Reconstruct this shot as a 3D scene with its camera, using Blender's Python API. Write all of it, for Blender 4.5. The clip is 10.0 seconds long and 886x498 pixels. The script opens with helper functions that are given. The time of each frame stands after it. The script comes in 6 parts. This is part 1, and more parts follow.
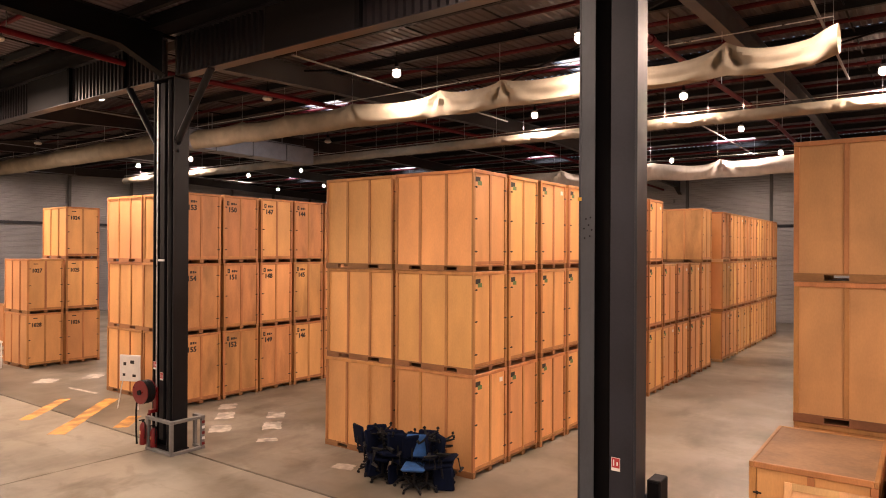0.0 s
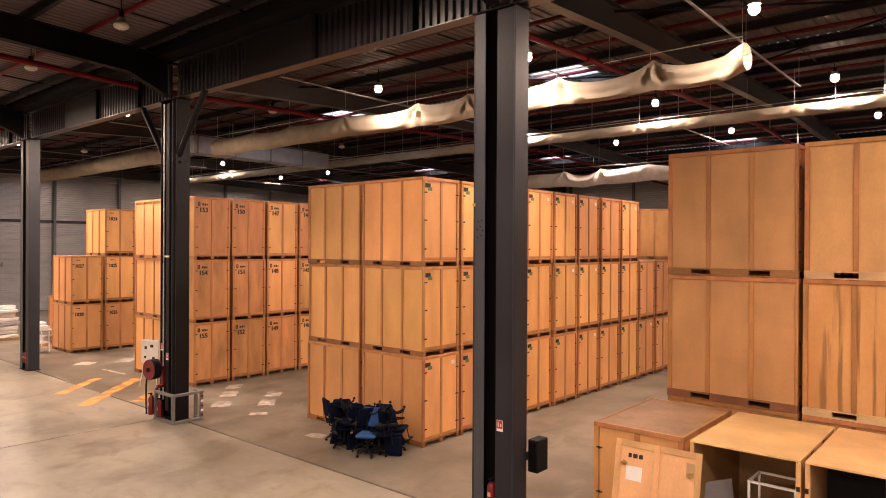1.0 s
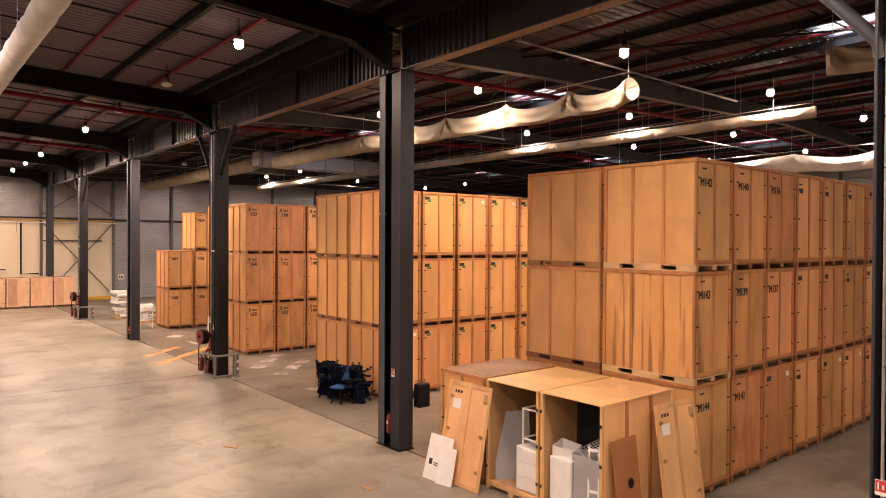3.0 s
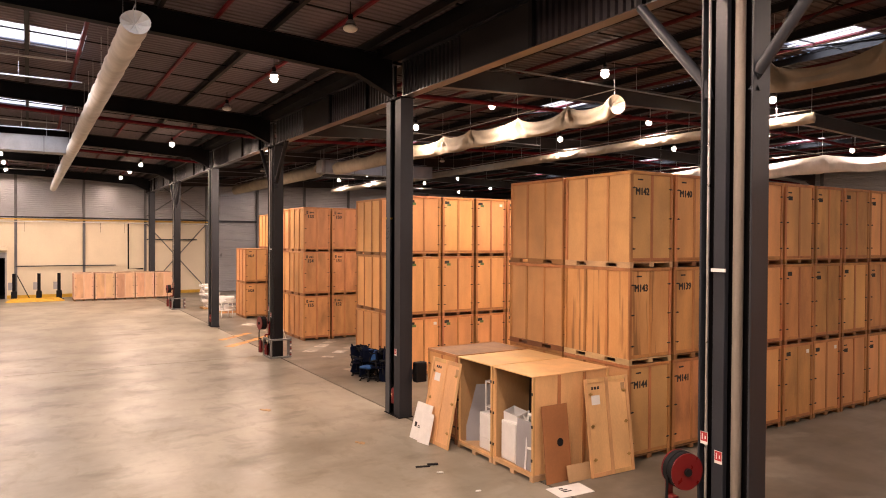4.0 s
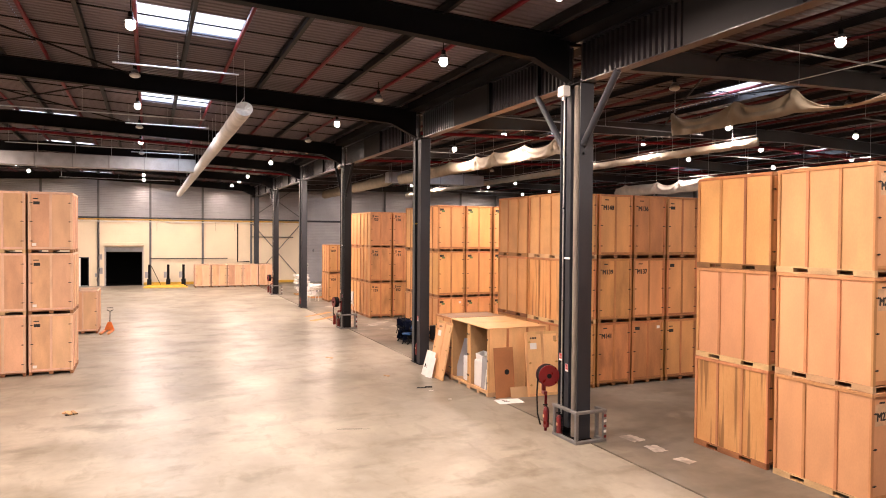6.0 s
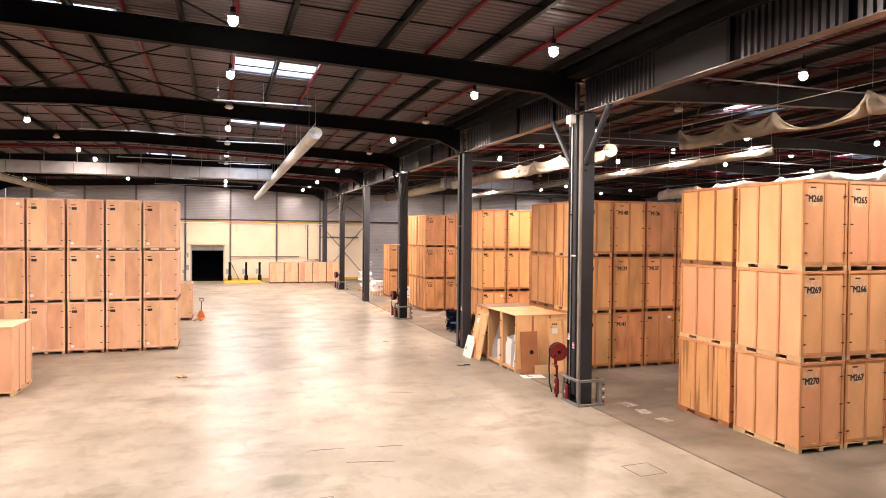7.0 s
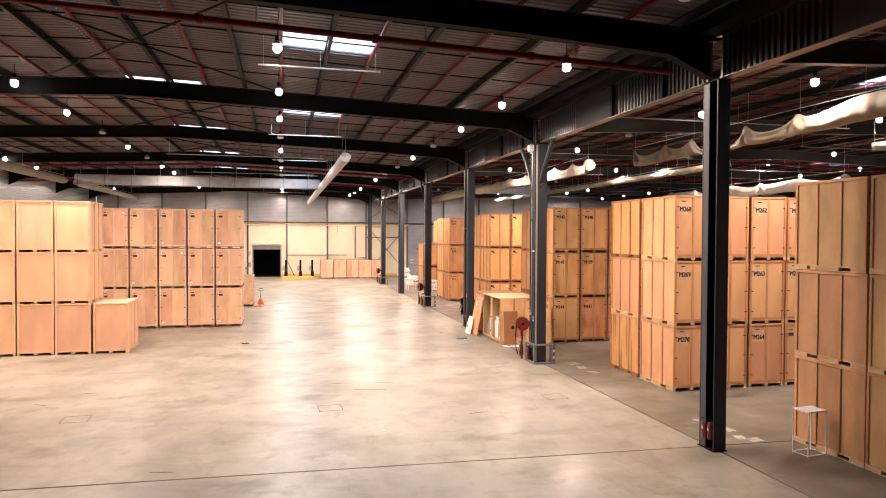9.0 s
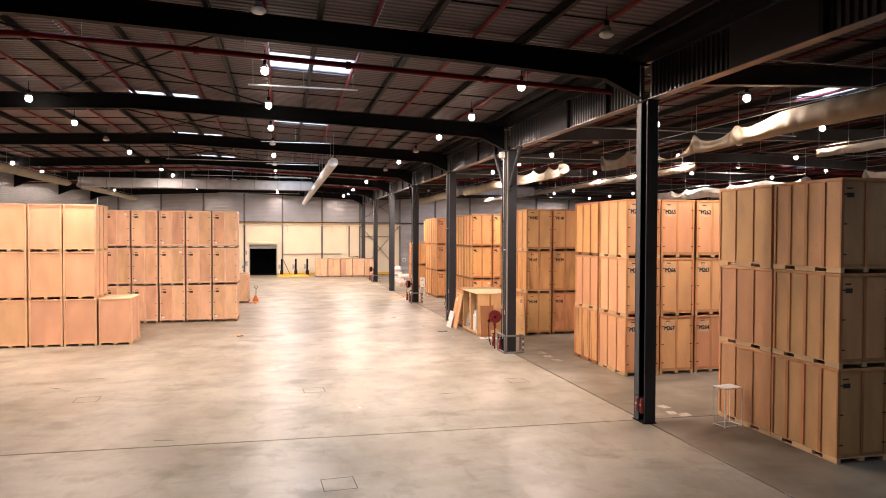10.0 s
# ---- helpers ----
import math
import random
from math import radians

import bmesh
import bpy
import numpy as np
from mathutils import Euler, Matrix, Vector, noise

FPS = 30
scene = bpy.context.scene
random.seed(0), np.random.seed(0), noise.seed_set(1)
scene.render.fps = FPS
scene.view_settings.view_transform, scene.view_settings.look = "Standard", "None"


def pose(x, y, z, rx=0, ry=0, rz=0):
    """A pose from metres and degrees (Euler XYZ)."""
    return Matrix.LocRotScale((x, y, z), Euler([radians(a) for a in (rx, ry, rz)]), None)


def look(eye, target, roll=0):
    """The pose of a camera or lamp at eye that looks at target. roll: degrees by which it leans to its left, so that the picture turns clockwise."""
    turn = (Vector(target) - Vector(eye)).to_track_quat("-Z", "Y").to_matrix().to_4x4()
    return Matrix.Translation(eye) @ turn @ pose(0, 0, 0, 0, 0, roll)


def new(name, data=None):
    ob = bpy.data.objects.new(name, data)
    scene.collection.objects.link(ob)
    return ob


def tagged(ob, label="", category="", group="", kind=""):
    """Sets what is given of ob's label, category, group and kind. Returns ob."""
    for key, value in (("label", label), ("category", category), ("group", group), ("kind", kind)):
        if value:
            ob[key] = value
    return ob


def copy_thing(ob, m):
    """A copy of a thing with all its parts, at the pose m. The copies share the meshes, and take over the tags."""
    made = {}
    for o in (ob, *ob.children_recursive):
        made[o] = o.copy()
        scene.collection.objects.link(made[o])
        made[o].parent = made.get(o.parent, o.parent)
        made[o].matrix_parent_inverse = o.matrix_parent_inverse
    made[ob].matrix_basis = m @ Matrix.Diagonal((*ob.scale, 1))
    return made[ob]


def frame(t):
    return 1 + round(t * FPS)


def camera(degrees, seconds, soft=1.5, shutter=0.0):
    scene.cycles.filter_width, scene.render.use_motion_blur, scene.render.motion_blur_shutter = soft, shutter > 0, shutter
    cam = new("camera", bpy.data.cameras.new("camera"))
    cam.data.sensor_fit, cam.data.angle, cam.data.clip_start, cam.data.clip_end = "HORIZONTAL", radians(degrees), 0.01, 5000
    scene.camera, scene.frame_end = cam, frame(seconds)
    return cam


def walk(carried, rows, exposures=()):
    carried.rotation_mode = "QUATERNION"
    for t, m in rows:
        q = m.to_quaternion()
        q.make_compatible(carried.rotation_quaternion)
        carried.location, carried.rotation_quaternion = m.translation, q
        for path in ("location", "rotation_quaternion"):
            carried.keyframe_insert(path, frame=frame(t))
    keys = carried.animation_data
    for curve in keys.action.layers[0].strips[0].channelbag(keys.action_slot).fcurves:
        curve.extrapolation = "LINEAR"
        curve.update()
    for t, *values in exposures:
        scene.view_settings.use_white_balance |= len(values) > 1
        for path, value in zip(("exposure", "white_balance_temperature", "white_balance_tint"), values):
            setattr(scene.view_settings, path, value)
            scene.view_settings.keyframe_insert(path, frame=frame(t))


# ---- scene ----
cam = camera(66.8, 10.0, soft=1.0)
PATH = [
    (0, (-0.084, 0.298, 4.869), (-1.259, 1.917, 4.871), 0.3),
    (0.5, (1.472, -0.014, 4.898), (0.236, 1.559, 4.893), 0.3),
    (1, (2.998, 0.112, 4.873), (1.702, 1.635, 4.868), 0.3),
    (1.5, (4.629, 0.354, 4.882), (3.263, 1.815, 4.873), 0.3),
    (2, (6.19, 0.386, 4.893), (4.794, 1.819, 4.881), 0.3),
    (2.5, (7.784, 0.287, 4.909), (6.328, 1.658, 4.894), 0.3),
    (3, (9.4, 0.234, 4.941), (7.858, 1.507, 4.921), 0.3),
    (4.5, (15.174, 0.823, 5.046), (13.416, 1.776, 5.015), 0.3),
    (5, (17.166, 0.504, 5.08), (15.371, 1.386, 5.044), 0.3),
    (6.5, (23.449, -0.711, 5.128), (21.593, 0.032, 5.091), 0.5),
    (7, (25.558, -0.969, 5.163), (23.658, -0.347, 5.124), 0.5),
    (7.5, (27.579, -1.048, 5.188), (25.636, -0.575, 5.147), 0.5),
    (8, (29.627, -1.038, 5.21), (27.682, -0.574, 5.169), 0.4),
    (8.5, (31.479, -0.869, 5.211), (29.534, -0.407, 5.169), 0.4),
    (9, (33.1, -0.601, 5.215), (31.155, -0.139, 5.174), 0.3),
    (9.5, (34.534, -0.376, 5.243), (32.589, 0.088, 5.199), 0.2),
    (10, (35.653, -0.267, 5.264), (33.709, 0.199, 5.22), 0.2),
]
EXPOSURES = [(0.0, -0.25, 6600, 19), (3.0, -0.26, 6650, 20), (4.5, -0.15, 6350, 18), (6.5, 0.30, 5950, 15), (8.0, 0.44, 5780, 13), (10.0, 0.22, 5900, 13)]
walk(cam, [(t, look(eye, target, roll)) for t, eye, target, roll in PATH], EXPOSURES)

# world: pale overcast sky, seen through the roof lights only
world = bpy.data.worlds.new("sky")
scene.world = world
world.use_nodes = True
wn = world.node_tree
sky = wn.nodes.new("ShaderNodeTexSky")
sky.sky_type = "NISHITA"
sky.sun_disc = False
sky.sun_elevation, sky.sun_rotation = radians(50), radians(120)
wn.nodes["Background"].inputs["Strength"].default_value = 0.15
wn.links.new(sky.outputs[0], wn.nodes["Background"].inputs["Color"])
sun = new("sun", bpy.data.lights.new("sun", "SUN"))
sun.data.energy, sun.data.angle, sun.data.color = 5.0, radians(12), (1.0, 0.97, 0.92)
sun.matrix_world = look((0, 0, 40), (18, -14, 0))

# roof geometry that lamps and steel share
VALLEY, RIDGE_L, RIDGE_R = 9.7, -6.0, 30.4
X_FAR, X_BACK, Y_LEFT, Y_RIGHT = -52.2, 42.0, -21.7, 51.0
BAY = 11.3
COLUMNS = [-49.05, -37.75, -26.45, -15.15, -3.85, 6.85, 18.6, 30.0]


def deck_z(y):
    """Height of the roof sheet's underside."""
    if y <= VALLEY:
        return 10.38 + 0.040 * (VALLEY - y if y > RIDGE_L else y - (2 * RIDGE_L - VALLEY))
    return 10.38 + 0.030 * (y - VALLEY if y < RIDGE_R else 2 * RIDGE_R - VALLEY - y)


# the high-bay lamps: rows along the hall, some of them switched off
LAMP_ROWS = [  # y, x of the first, numbers of those that burn, numbers of those that are off
    (-17.8, -3.6, (2, 1, 0, -2, -3, -5, -7), (-1,)),
    (-9.4, -3.6, (2, 1, -1, -3, -4, -5, -6, -7), (0, -2)),
    (-0.76, -2.4, (3, 2, 1, -1, -3, -6, -7, -8), (0, -2, -4, 4)),
    (7.0, -1.2, (3, 2, 1, -1, -4, -6, -7, -8), (0, -2, -3, 4)),
    (15.1, -1.2, (3, 2, 0, -1, -2), (1, -3, -6)),
    (23.4, -1.2, (3, 2, 0, -1, -2, -6, -7), (1, -4)),
    (31.9, -1.2, (3, 2, 0, -1, -2, -6, -7), (1,)),
    (39.1, -0.8, (2, 0, -1, -2, -6, -7, -8), (1,)),
]
LAMPS_ON = [(x + 5.65 * k, y, deck_z(y) - (0.6 if y < 20 else 0.68)) for y, x, on, off in LAMP_ROWS for k in on] + [(-21.7, 11.3, 9.75), (-33.0, 11.3, 9.75)]
DIMMED, BOOSTED = {(15.1, 2), (23.4, 2), (31.9, 2)}, {(15.1, 0), (23.4, 0), (31.9, 0), (-9.4, 2), (-9.4, 1), (-17.8, 2), (-17.8, 1), (23.4, -6), (23.4, -7), (7.0, -4), (7.0, -6), (31.9, -6)}  # outputs cut or raised by hand to darken or brighten what lies below
SPOTS = {(round(x + 5.65 * k, 3), y): 0.25 if (y, k) in DIMMED else 1.5 if (y, k) in BOOSTED else 1.0 for y, x, on, off in LAMP_ROWS for k in on}
LAMPS_OFF = [(x + 5.65 * k, y, deck_z(y) - (0.6 if y < 20 else 0.68)) for y, x, on, off in LAMP_ROWS for k in off]
LAMP_WATTS, LAMP_COLOUR = 560.0, (1.0, 0.76, 0.58)
lamp_light = {}
for share in (0.25, 1.0, 1.5, 2.2):
    lamp_light[share] = bpy.data.lights.new("lamp_light", "AREA")
    lamp_light[share].shape, lamp_light[share].size, lamp_light[share].energy, lamp_light[share].color = "DISK", 0.40, share * LAMP_WATTS, LAMP_COLOUR
# the two lamps outside the rows get 2.2 times the output as added light
for x, y, z in LAMPS_ON:
    new("lamp_light", lamp_light[SPOTS.get((round(x, 3), y), 2.2)]).location = (x, y, z - 0.25)

# daylight entering through the rows of roof lights
day_light = bpy.data.lights.new("day_light", "AREA")
day_light.shape, day_light.size, day_light.size_y, day_light.energy, day_light.color = "RECTANGLE", 2.0, 2.2, 230.0, (0.80, 0.90, 1.0)
for k in range(-4, 4):
    new("day_light", day_light).matrix_world = pose(2.05 + BAY * k, 0.7, deck_z(0.7) + 0.03, -2.29)
    new("day_light", day_light).matrix_world = pose(2.75 + BAY * k, 19.52, deck_z(19.52) + 0.03, 1.72)
    new("day_light", day_light).matrix_world = pose(2.75 + BAY * k, 38.07, deck_z(38.07) + 0.03, -1.72)




# ---- materials ----
def material(name, colour, rough=0.6, metal=0.0, spread=0.25, scale=3.0, stretch=(1, 1, 1), fine=40.0, bump=0.15,
             dark=None, random_shift=0.0, spec=0.5, stain=0.0, stain_map=None, stain_at=(0.56, 0.72), relief=0.01, grain=0.35):
    """A surface with variation at two scales: broad blotches, fine grain, optional stains, per-object shift."""
    m = bpy.data.materials.new(name)
    m.use_nodes = True
    t = m.node_tree
    n, l = t.nodes, t.links
    b = n["Principled BSDF"]
    co = n.new("ShaderNodeTexCoord")
    info = n.new("ShaderNodeObjectInfo")
    off = n.new("ShaderNodeVectorMath")
    off.operation = "MULTIPLY_ADD"
    l.new(info.outputs["Random"], off.inputs[0])
    off.inputs[1].default_value = (37.0, 53.0, 71.0)
    l.new(co.outputs["Object"], off.inputs[2])
    mp = n.new("ShaderNodeMapping")
    mp.inputs["Scale"].default_value = stretch
    l.new(off.outputs[0], mp.inputs["Vector"])
    big = n.new("ShaderNodeTexNoise")
    big.inputs["Scale"].default_value, big.inputs["Detail"].default_value = scale, 4.0
    l.new(mp.outputs[0], big.inputs["Vector"])
    small = n.new("ShaderNodeTexNoise")
    small.inputs["Scale"].default_value, small.inputs["Detail"].default_value = fine, 3.0
    l.new(mp.outputs[0], small.inputs["Vector"])
    mix = n.new("ShaderNodeMath")
    mix.operation = "MULTIPLY_ADD"
    l.new(small.outputs["Fac"], mix.inputs[0])
    mix.inputs[1].default_value = grain
    l.new(big.outputs["Fac"], mix.inputs[2])
    ramp = n.new("ShaderNodeValToRGB")
    d = dark or tuple(c * (1 - spread) for c in colour)
    ramp.color_ramp.elements[0].position, ramp.color_ramp.elements[0].color = 0.45, (*d, 1)
    ramp.color_ramp.elements[1].position, ramp.color_ramp.elements[1].color = 0.9, (*[min(1, c * (1 + spread * 0.5)) for c in colour], 1)
    l.new(mix.outputs[0], ramp.inputs["Fac"])
    out = ramp.outputs["Color"]
    if stain:
        st = n.new("ShaderNodeTexNoise")
        st.inputs["Scale"].default_value, st.inputs["Detail"].default_value = scale * 0.45, 5.0
        if stain_map:
            mp2 = n.new("ShaderNodeMapping")
            mp2.inputs["Scale"].default_value = stain_map
            l.new(off.outputs[0], mp2.inputs["Vector"])
            l.new(mp2.outputs[0], st.inputs["Vector"])
        else:
            l.new(mp.outputs[0], st.inputs["Vector"])
        sr = n.new("ShaderNodeMapRange")
        sr.inputs["From Min"].default_value, sr.inputs["From Max"].default_value = stain_at
        sr.inputs["To Max"].default_value = stain
        l.new(st.outputs["Fac"], sr.inputs["Value"])
        sm = n.new("ShaderNodeMix")
        sm.data_type = "RGBA"
        sm.inputs["B"].default_value = (*[c * 0.45 for c in d], 1)
        l.new(sr.outputs[0], sm.inputs["Factor"])
        l.new(out, sm.inputs["A"])
        out = sm.outputs["Result"]
    if random_shift:
        hs = n.new("ShaderNodeHueSaturation")
        r1 = n.new("ShaderNodeMapRange")
        r1.inputs["To Min"].default_value, r1.inputs["To Max"].default_value = 1 - random_shift, 1 + random_shift * 0.6
        l.new(info.outputs["Random"], r1.inputs["Value"])
        l.new(r1.outputs[0], hs.inputs["Value"])
        r2 = n.new("ShaderNodeMath")
        r2.operation = "MULTIPLY"
        r2.inputs[1].default_value = 7.31
        l.new(info.outputs["Random"], r2.inputs[0])
        r3 = n.new("ShaderNodeMath")
        r3.operation = "FRACT"
        l.new(r2.outputs[0], r3.inputs[0])
        r4 = n.new("ShaderNodeMapRange")
        r4.inputs["To Min"].default_value, r4.inputs["To Max"].default_value = 0.488, 0.508
        l.new(r3.outputs[0], r4.inputs["Value"])
        l.new(r4.outputs[0], hs.inputs["Hue"])
        l.new(out, hs.inputs["Color"])
        out = hs.outputs["Color"]
    l.new(out, b.inputs["Base Color"])
    b.inputs["Metallic"].default_value = metal
    b.inputs["Specular IOR Level"].default_value = spec
    rr = n.new("ShaderNodeMapRange")
    rr.inputs["To Min"].default_value, rr.inputs["To Max"].default_value = max(0.02, rough - 0.1), min(1, rough + 0.12)
    l.new(big.outputs["Fac"], rr.inputs["Value"])
    l.new(rr.outputs[0], b.inputs["Roughness"])
    if bump:
        bp = n.new("ShaderNodeBump")
        bp.inputs["Strength"].default_value, bp.inputs["Distance"].default_value = bump, relief
        l.new(small.outputs["Fac"], bp.inputs["Height"])
        l.new(bp.outputs[0], b.inputs["Normal"])
    return m


def glow(name, colour, strength):
    m = bpy.data.materials.new(name)
    m.use_nodes = True
    b = m.node_tree.nodes["Principled BSDF"]
    b.inputs["Base Color"].default_value = (*colour, 1)
    b.inputs["Emission Color"].default_value = (*colour, 1)
    b.inputs["Emission Strength"].default_value = strength
    return m


PLY = material("plywood", (0.69, 0.357, 0.128), 0.55, spread=0.20, scale=1.0, stretch=(1.6, 2.2, 0.6), fine=26, bump=0.06, random_shift=0.17, stain=0.22, stain_map=(2.0, 2.0, 0.7), stain_at=(0.52, 0.75), grain=0.32)
PLY_OLD = material("weathered_plywood", (0.53, 0.256, 0.090), 0.6, spread=0.28, scale=1.3, stretch=(1.6, 2.2, 0.6), fine=22, bump=0.08, random_shift=0.16, stain=0.6, stain_map=(2.6, 2.6, 0.9), stain_at=(0.54, 0.72), grain=0.32)
PLY_MELLOW = material("mellow_plywood", (0.56, 0.307, 0.119), 0.6, spread=0.20, scale=1.0, stretch=(2.0, 2.0, 0.8), fine=24, bump=0.06, random_shift=0.10, stain=0.25, stain_map=(1.2, 1.2, 3.0), stain_at=(0.5, 0.75), grain=0.32)
PLY_DULL = material("dull_brown_plywood", (0.52, 0.282, 0.115), 0.6, spread=0.22, scale=1.2, stretch=(1.6, 2.0, 0.7), fine=24, bump=0.06, random_shift=0.12, stain=0.3, stain_map=(2.4, 2.4, 0.8), stain_at=(0.54, 0.74), grain=0.32)
PLY_STREAK = material("rain_streaked_plywood", (0.58, 0.314, 0.119), 0.6, spread=0.22, scale=1.2, stretch=(1.6, 2.2, 0.6), fine=24, bump=0.08, stain=0.85, stain_map=(14.0, 14.0, 0.7), stain_at=(0.53, 0.62), dark=(0.50, 0.24, 0.08), grain=0.32)
PLY_PALE = material("pale_plywood", (0.69, 0.372, 0.17), 0.55, spread=0.16, scale=0.9, stretch=(1.6, 2.0, 0.7), fine=26, bump=0.05, random_shift=0.10, stain=0.18, stain_map=(2.0, 2.0, 0.8), stain_at=(0.5, 0.75), grain=0.32)
PLY_FADED = material("faded_pink_plywood", (0.61, 0.357, 0.194), 0.6, spread=0.20, scale=1.4, stretch=(1.6, 2.0, 0.7), fine=24, bump=0.06, random_shift=0.10, stain=0.42, stain_map=(2.4, 2.4, 0.8), stain_at=(0.54, 0.74), grain=0.32)
PLY_FADED_LIGHT = material("light_pink_plywood", (0.70, 0.439, 0.248), 0.6, spread=0.16, scale=1.2, stretch=(1.6, 2.0, 0.7), fine=24, bump=0.06, random_shift=0.12, stain=0.3, stain_map=(2.4, 2.4, 0.7), stain_at=(0.54, 0.74), grain=0.32)
BATTEN_FADED = material("faded_pale_batten", (0.68, 0.45, 0.30), 0.6, spread=0.2, scale=2.0, stretch=(2, 2, 0.6), fine=30, bump=0.08, random_shift=0.1)
PLY_BLOND = material("blond_plywood", (0.69, 0.40, 0.228), 0.55, spread=0.14, scale=0.8, stretch=(1.4, 1.8, 0.8), fine=24, bump=0.04, random_shift=0.06, stain=0.15, stain_map=(1.6, 1.6, 1.0), stain_at=(0.5, 0.75), grain=0.32)
PLY_GOLD = material("golden_plywood", (0.74, 0.444, 0.194), 0.55, spread=0.2, scale=1.0, stretch=(1.6, 2.0, 0.7), fine=26, bump=0.05, random_shift=0.05, stain=0.22, stain_map=(3.0, 3.0, 0.8), stain_at=(0.5, 0.75), grain=0.32)
BATTEN_BLOND = material("blond_batten_wood", (0.64, 0.38, 0.215), 0.6, spread=0.2, scale=2.0, stretch=(2, 2, 0.6), fine=30, bump=0.08, random_shift=0.12)
BATTEN_TAN = material("tan_batten_wood", (0.55, 0.262, 0.105), 0.6, spread=0.25, scale=2.0, stretch=(2, 2, 0.6), fine=30, bump=0.08, random_shift=0.15)
FRAME = material("batten_wood", (0.44, 0.195, 0.064), 0.55, spread=0.3, scale=2.0, stretch=(2, 2, 0.6), fine=30, bump=0.08, random_shift=0.2)
PALE = material("pale_batten_wood", (0.64, 0.37, 0.155), 0.6, spread=0.25, scale=2.0, stretch=(2, 2, 0.6), fine=30, bump=0.08, random_shift=0.15)
SKID = material("skid_wood", (0.27, 0.12, 0.042), 0.65, spread=0.35, scale=2.5, stretch=(0.6, 0.6, 2), fine=30, bump=0.1, random_shift=0.25)
SKID_PALE = material("pale_skid_wood", (0.55, 0.36, 0.18), 0.65, spread=0.3, scale=2.5, stretch=(0.6, 0.6, 2), fine=30, bump=0.1, random_shift=0.15)
CRATE_TOP = material("dusty_crate_top", (0.31, 0.175, 0.088), 0.7, spread=0.35, scale=1.6, fine=18, bump=0.05, stain=0.3)
INSIDE = material("crate_lining", (0.38, 0.225, 0.10), 0.65, spread=0.25, scale=1.2, stretch=(1, 2, 0.5), fine=24, bump=0.06)
LATCH = material("dark_latch_metal", (0.05, 0.042, 0.035), 0.45, 0.8, scale=8, bump=0.05)
BRASS = material("brass_latch", (0.42, 0.27, 0.09), 0.4, 0.7, scale=8, bump=0.05)
INK = material("stencil_ink", (0.022, 0.018, 0.015), 0.75, spread=0.3, scale=14, bump=0.0)
PAPER = material("white_paper", (0.72, 0.70, 0.66), 0.7, spread=0.08, scale=5, bump=0.02)
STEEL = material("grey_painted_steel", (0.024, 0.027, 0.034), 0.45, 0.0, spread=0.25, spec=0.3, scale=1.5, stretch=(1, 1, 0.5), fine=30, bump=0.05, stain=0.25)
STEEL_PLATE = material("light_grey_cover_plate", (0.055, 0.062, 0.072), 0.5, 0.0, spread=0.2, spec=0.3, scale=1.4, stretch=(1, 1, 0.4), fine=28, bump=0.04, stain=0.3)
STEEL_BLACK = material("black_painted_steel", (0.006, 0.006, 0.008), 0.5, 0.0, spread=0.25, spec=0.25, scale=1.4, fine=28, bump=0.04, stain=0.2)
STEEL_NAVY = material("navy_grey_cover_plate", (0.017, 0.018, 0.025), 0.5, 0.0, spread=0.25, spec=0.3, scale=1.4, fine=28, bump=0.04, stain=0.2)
# dark steel parts; on column webs it stands for shade in the recess
STEEL_DARK = material("dark_and_shaded_steel", (0.004, 0.0036, 0.0045), 0.65, 0.0, spread=0.3, scale=1.5, fine=25, bump=0.05, spec=0.12)
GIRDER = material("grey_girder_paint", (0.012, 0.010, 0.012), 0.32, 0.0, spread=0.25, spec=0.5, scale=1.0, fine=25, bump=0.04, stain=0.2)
# lighter rafter grey: lamp light on the right nave's rafters, put into the colour
RAFTER_LIT = material("lit_rafter_paint", (0.030, 0.025, 0.026), 0.45, 0.0, spread=0.3, spec=0.35, scale=1.2, fine=25, bump=0.05, stain=0.25)
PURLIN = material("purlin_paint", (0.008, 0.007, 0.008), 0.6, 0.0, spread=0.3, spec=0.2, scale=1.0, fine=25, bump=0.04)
RED = material("red_pipe_paint", (0.115, 0.0035, 0.009), 0.5, 0.0, spec=0.15, spread=0.3, scale=2.0, fine=25, bump=0.04)
# darker and duller than RED, for the right nave's pipes
RED_DULL = material("dark_red_pipe_paint", (0.065, 0.003, 0.006), 0.6, 0.0, spread=0.3, scale=2.0, fine=25, bump=0.04, spec=0.2)
RED_SIGN = material("red_sign_film", (0.42, 0.03, 0.035), 0.5, 0.0, spread=0.1, scale=8, bump=0.0)
RED_GLOSS = material("red_enamel", (0.16, 0.009, 0.010), 0.3, 0.0, spread=0.15, scale=6.0, fine=40, bump=0.02)
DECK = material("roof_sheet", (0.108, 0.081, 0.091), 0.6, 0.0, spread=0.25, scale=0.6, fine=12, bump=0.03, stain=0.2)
# darker copy of DECK: the right nave's shade is put into the colour
DECK_SHADED = material("shaded_roof_sheet", (0.050, 0.038, 0.040), 0.65, 0.0, spread=0.25, scale=0.6, fine=12, bump=0.03, stain=0.2)
CLOTH = material("duct_cloth", (0.25, 0.215, 0.16), 0.85, 0.0, spread=0.22, scale=1.4, fine=5, bump=0.2, relief=0.04, stain=0.25)
CLOTH_WHITE = material("white_duct_cloth", (0.48, 0.465, 0.44), 0.8, 0.0, spread=0.2, scale=1.4, stretch=(1.6, 1, 1), fine=5, bump=0.35, relief=0.04, stain=0.25)
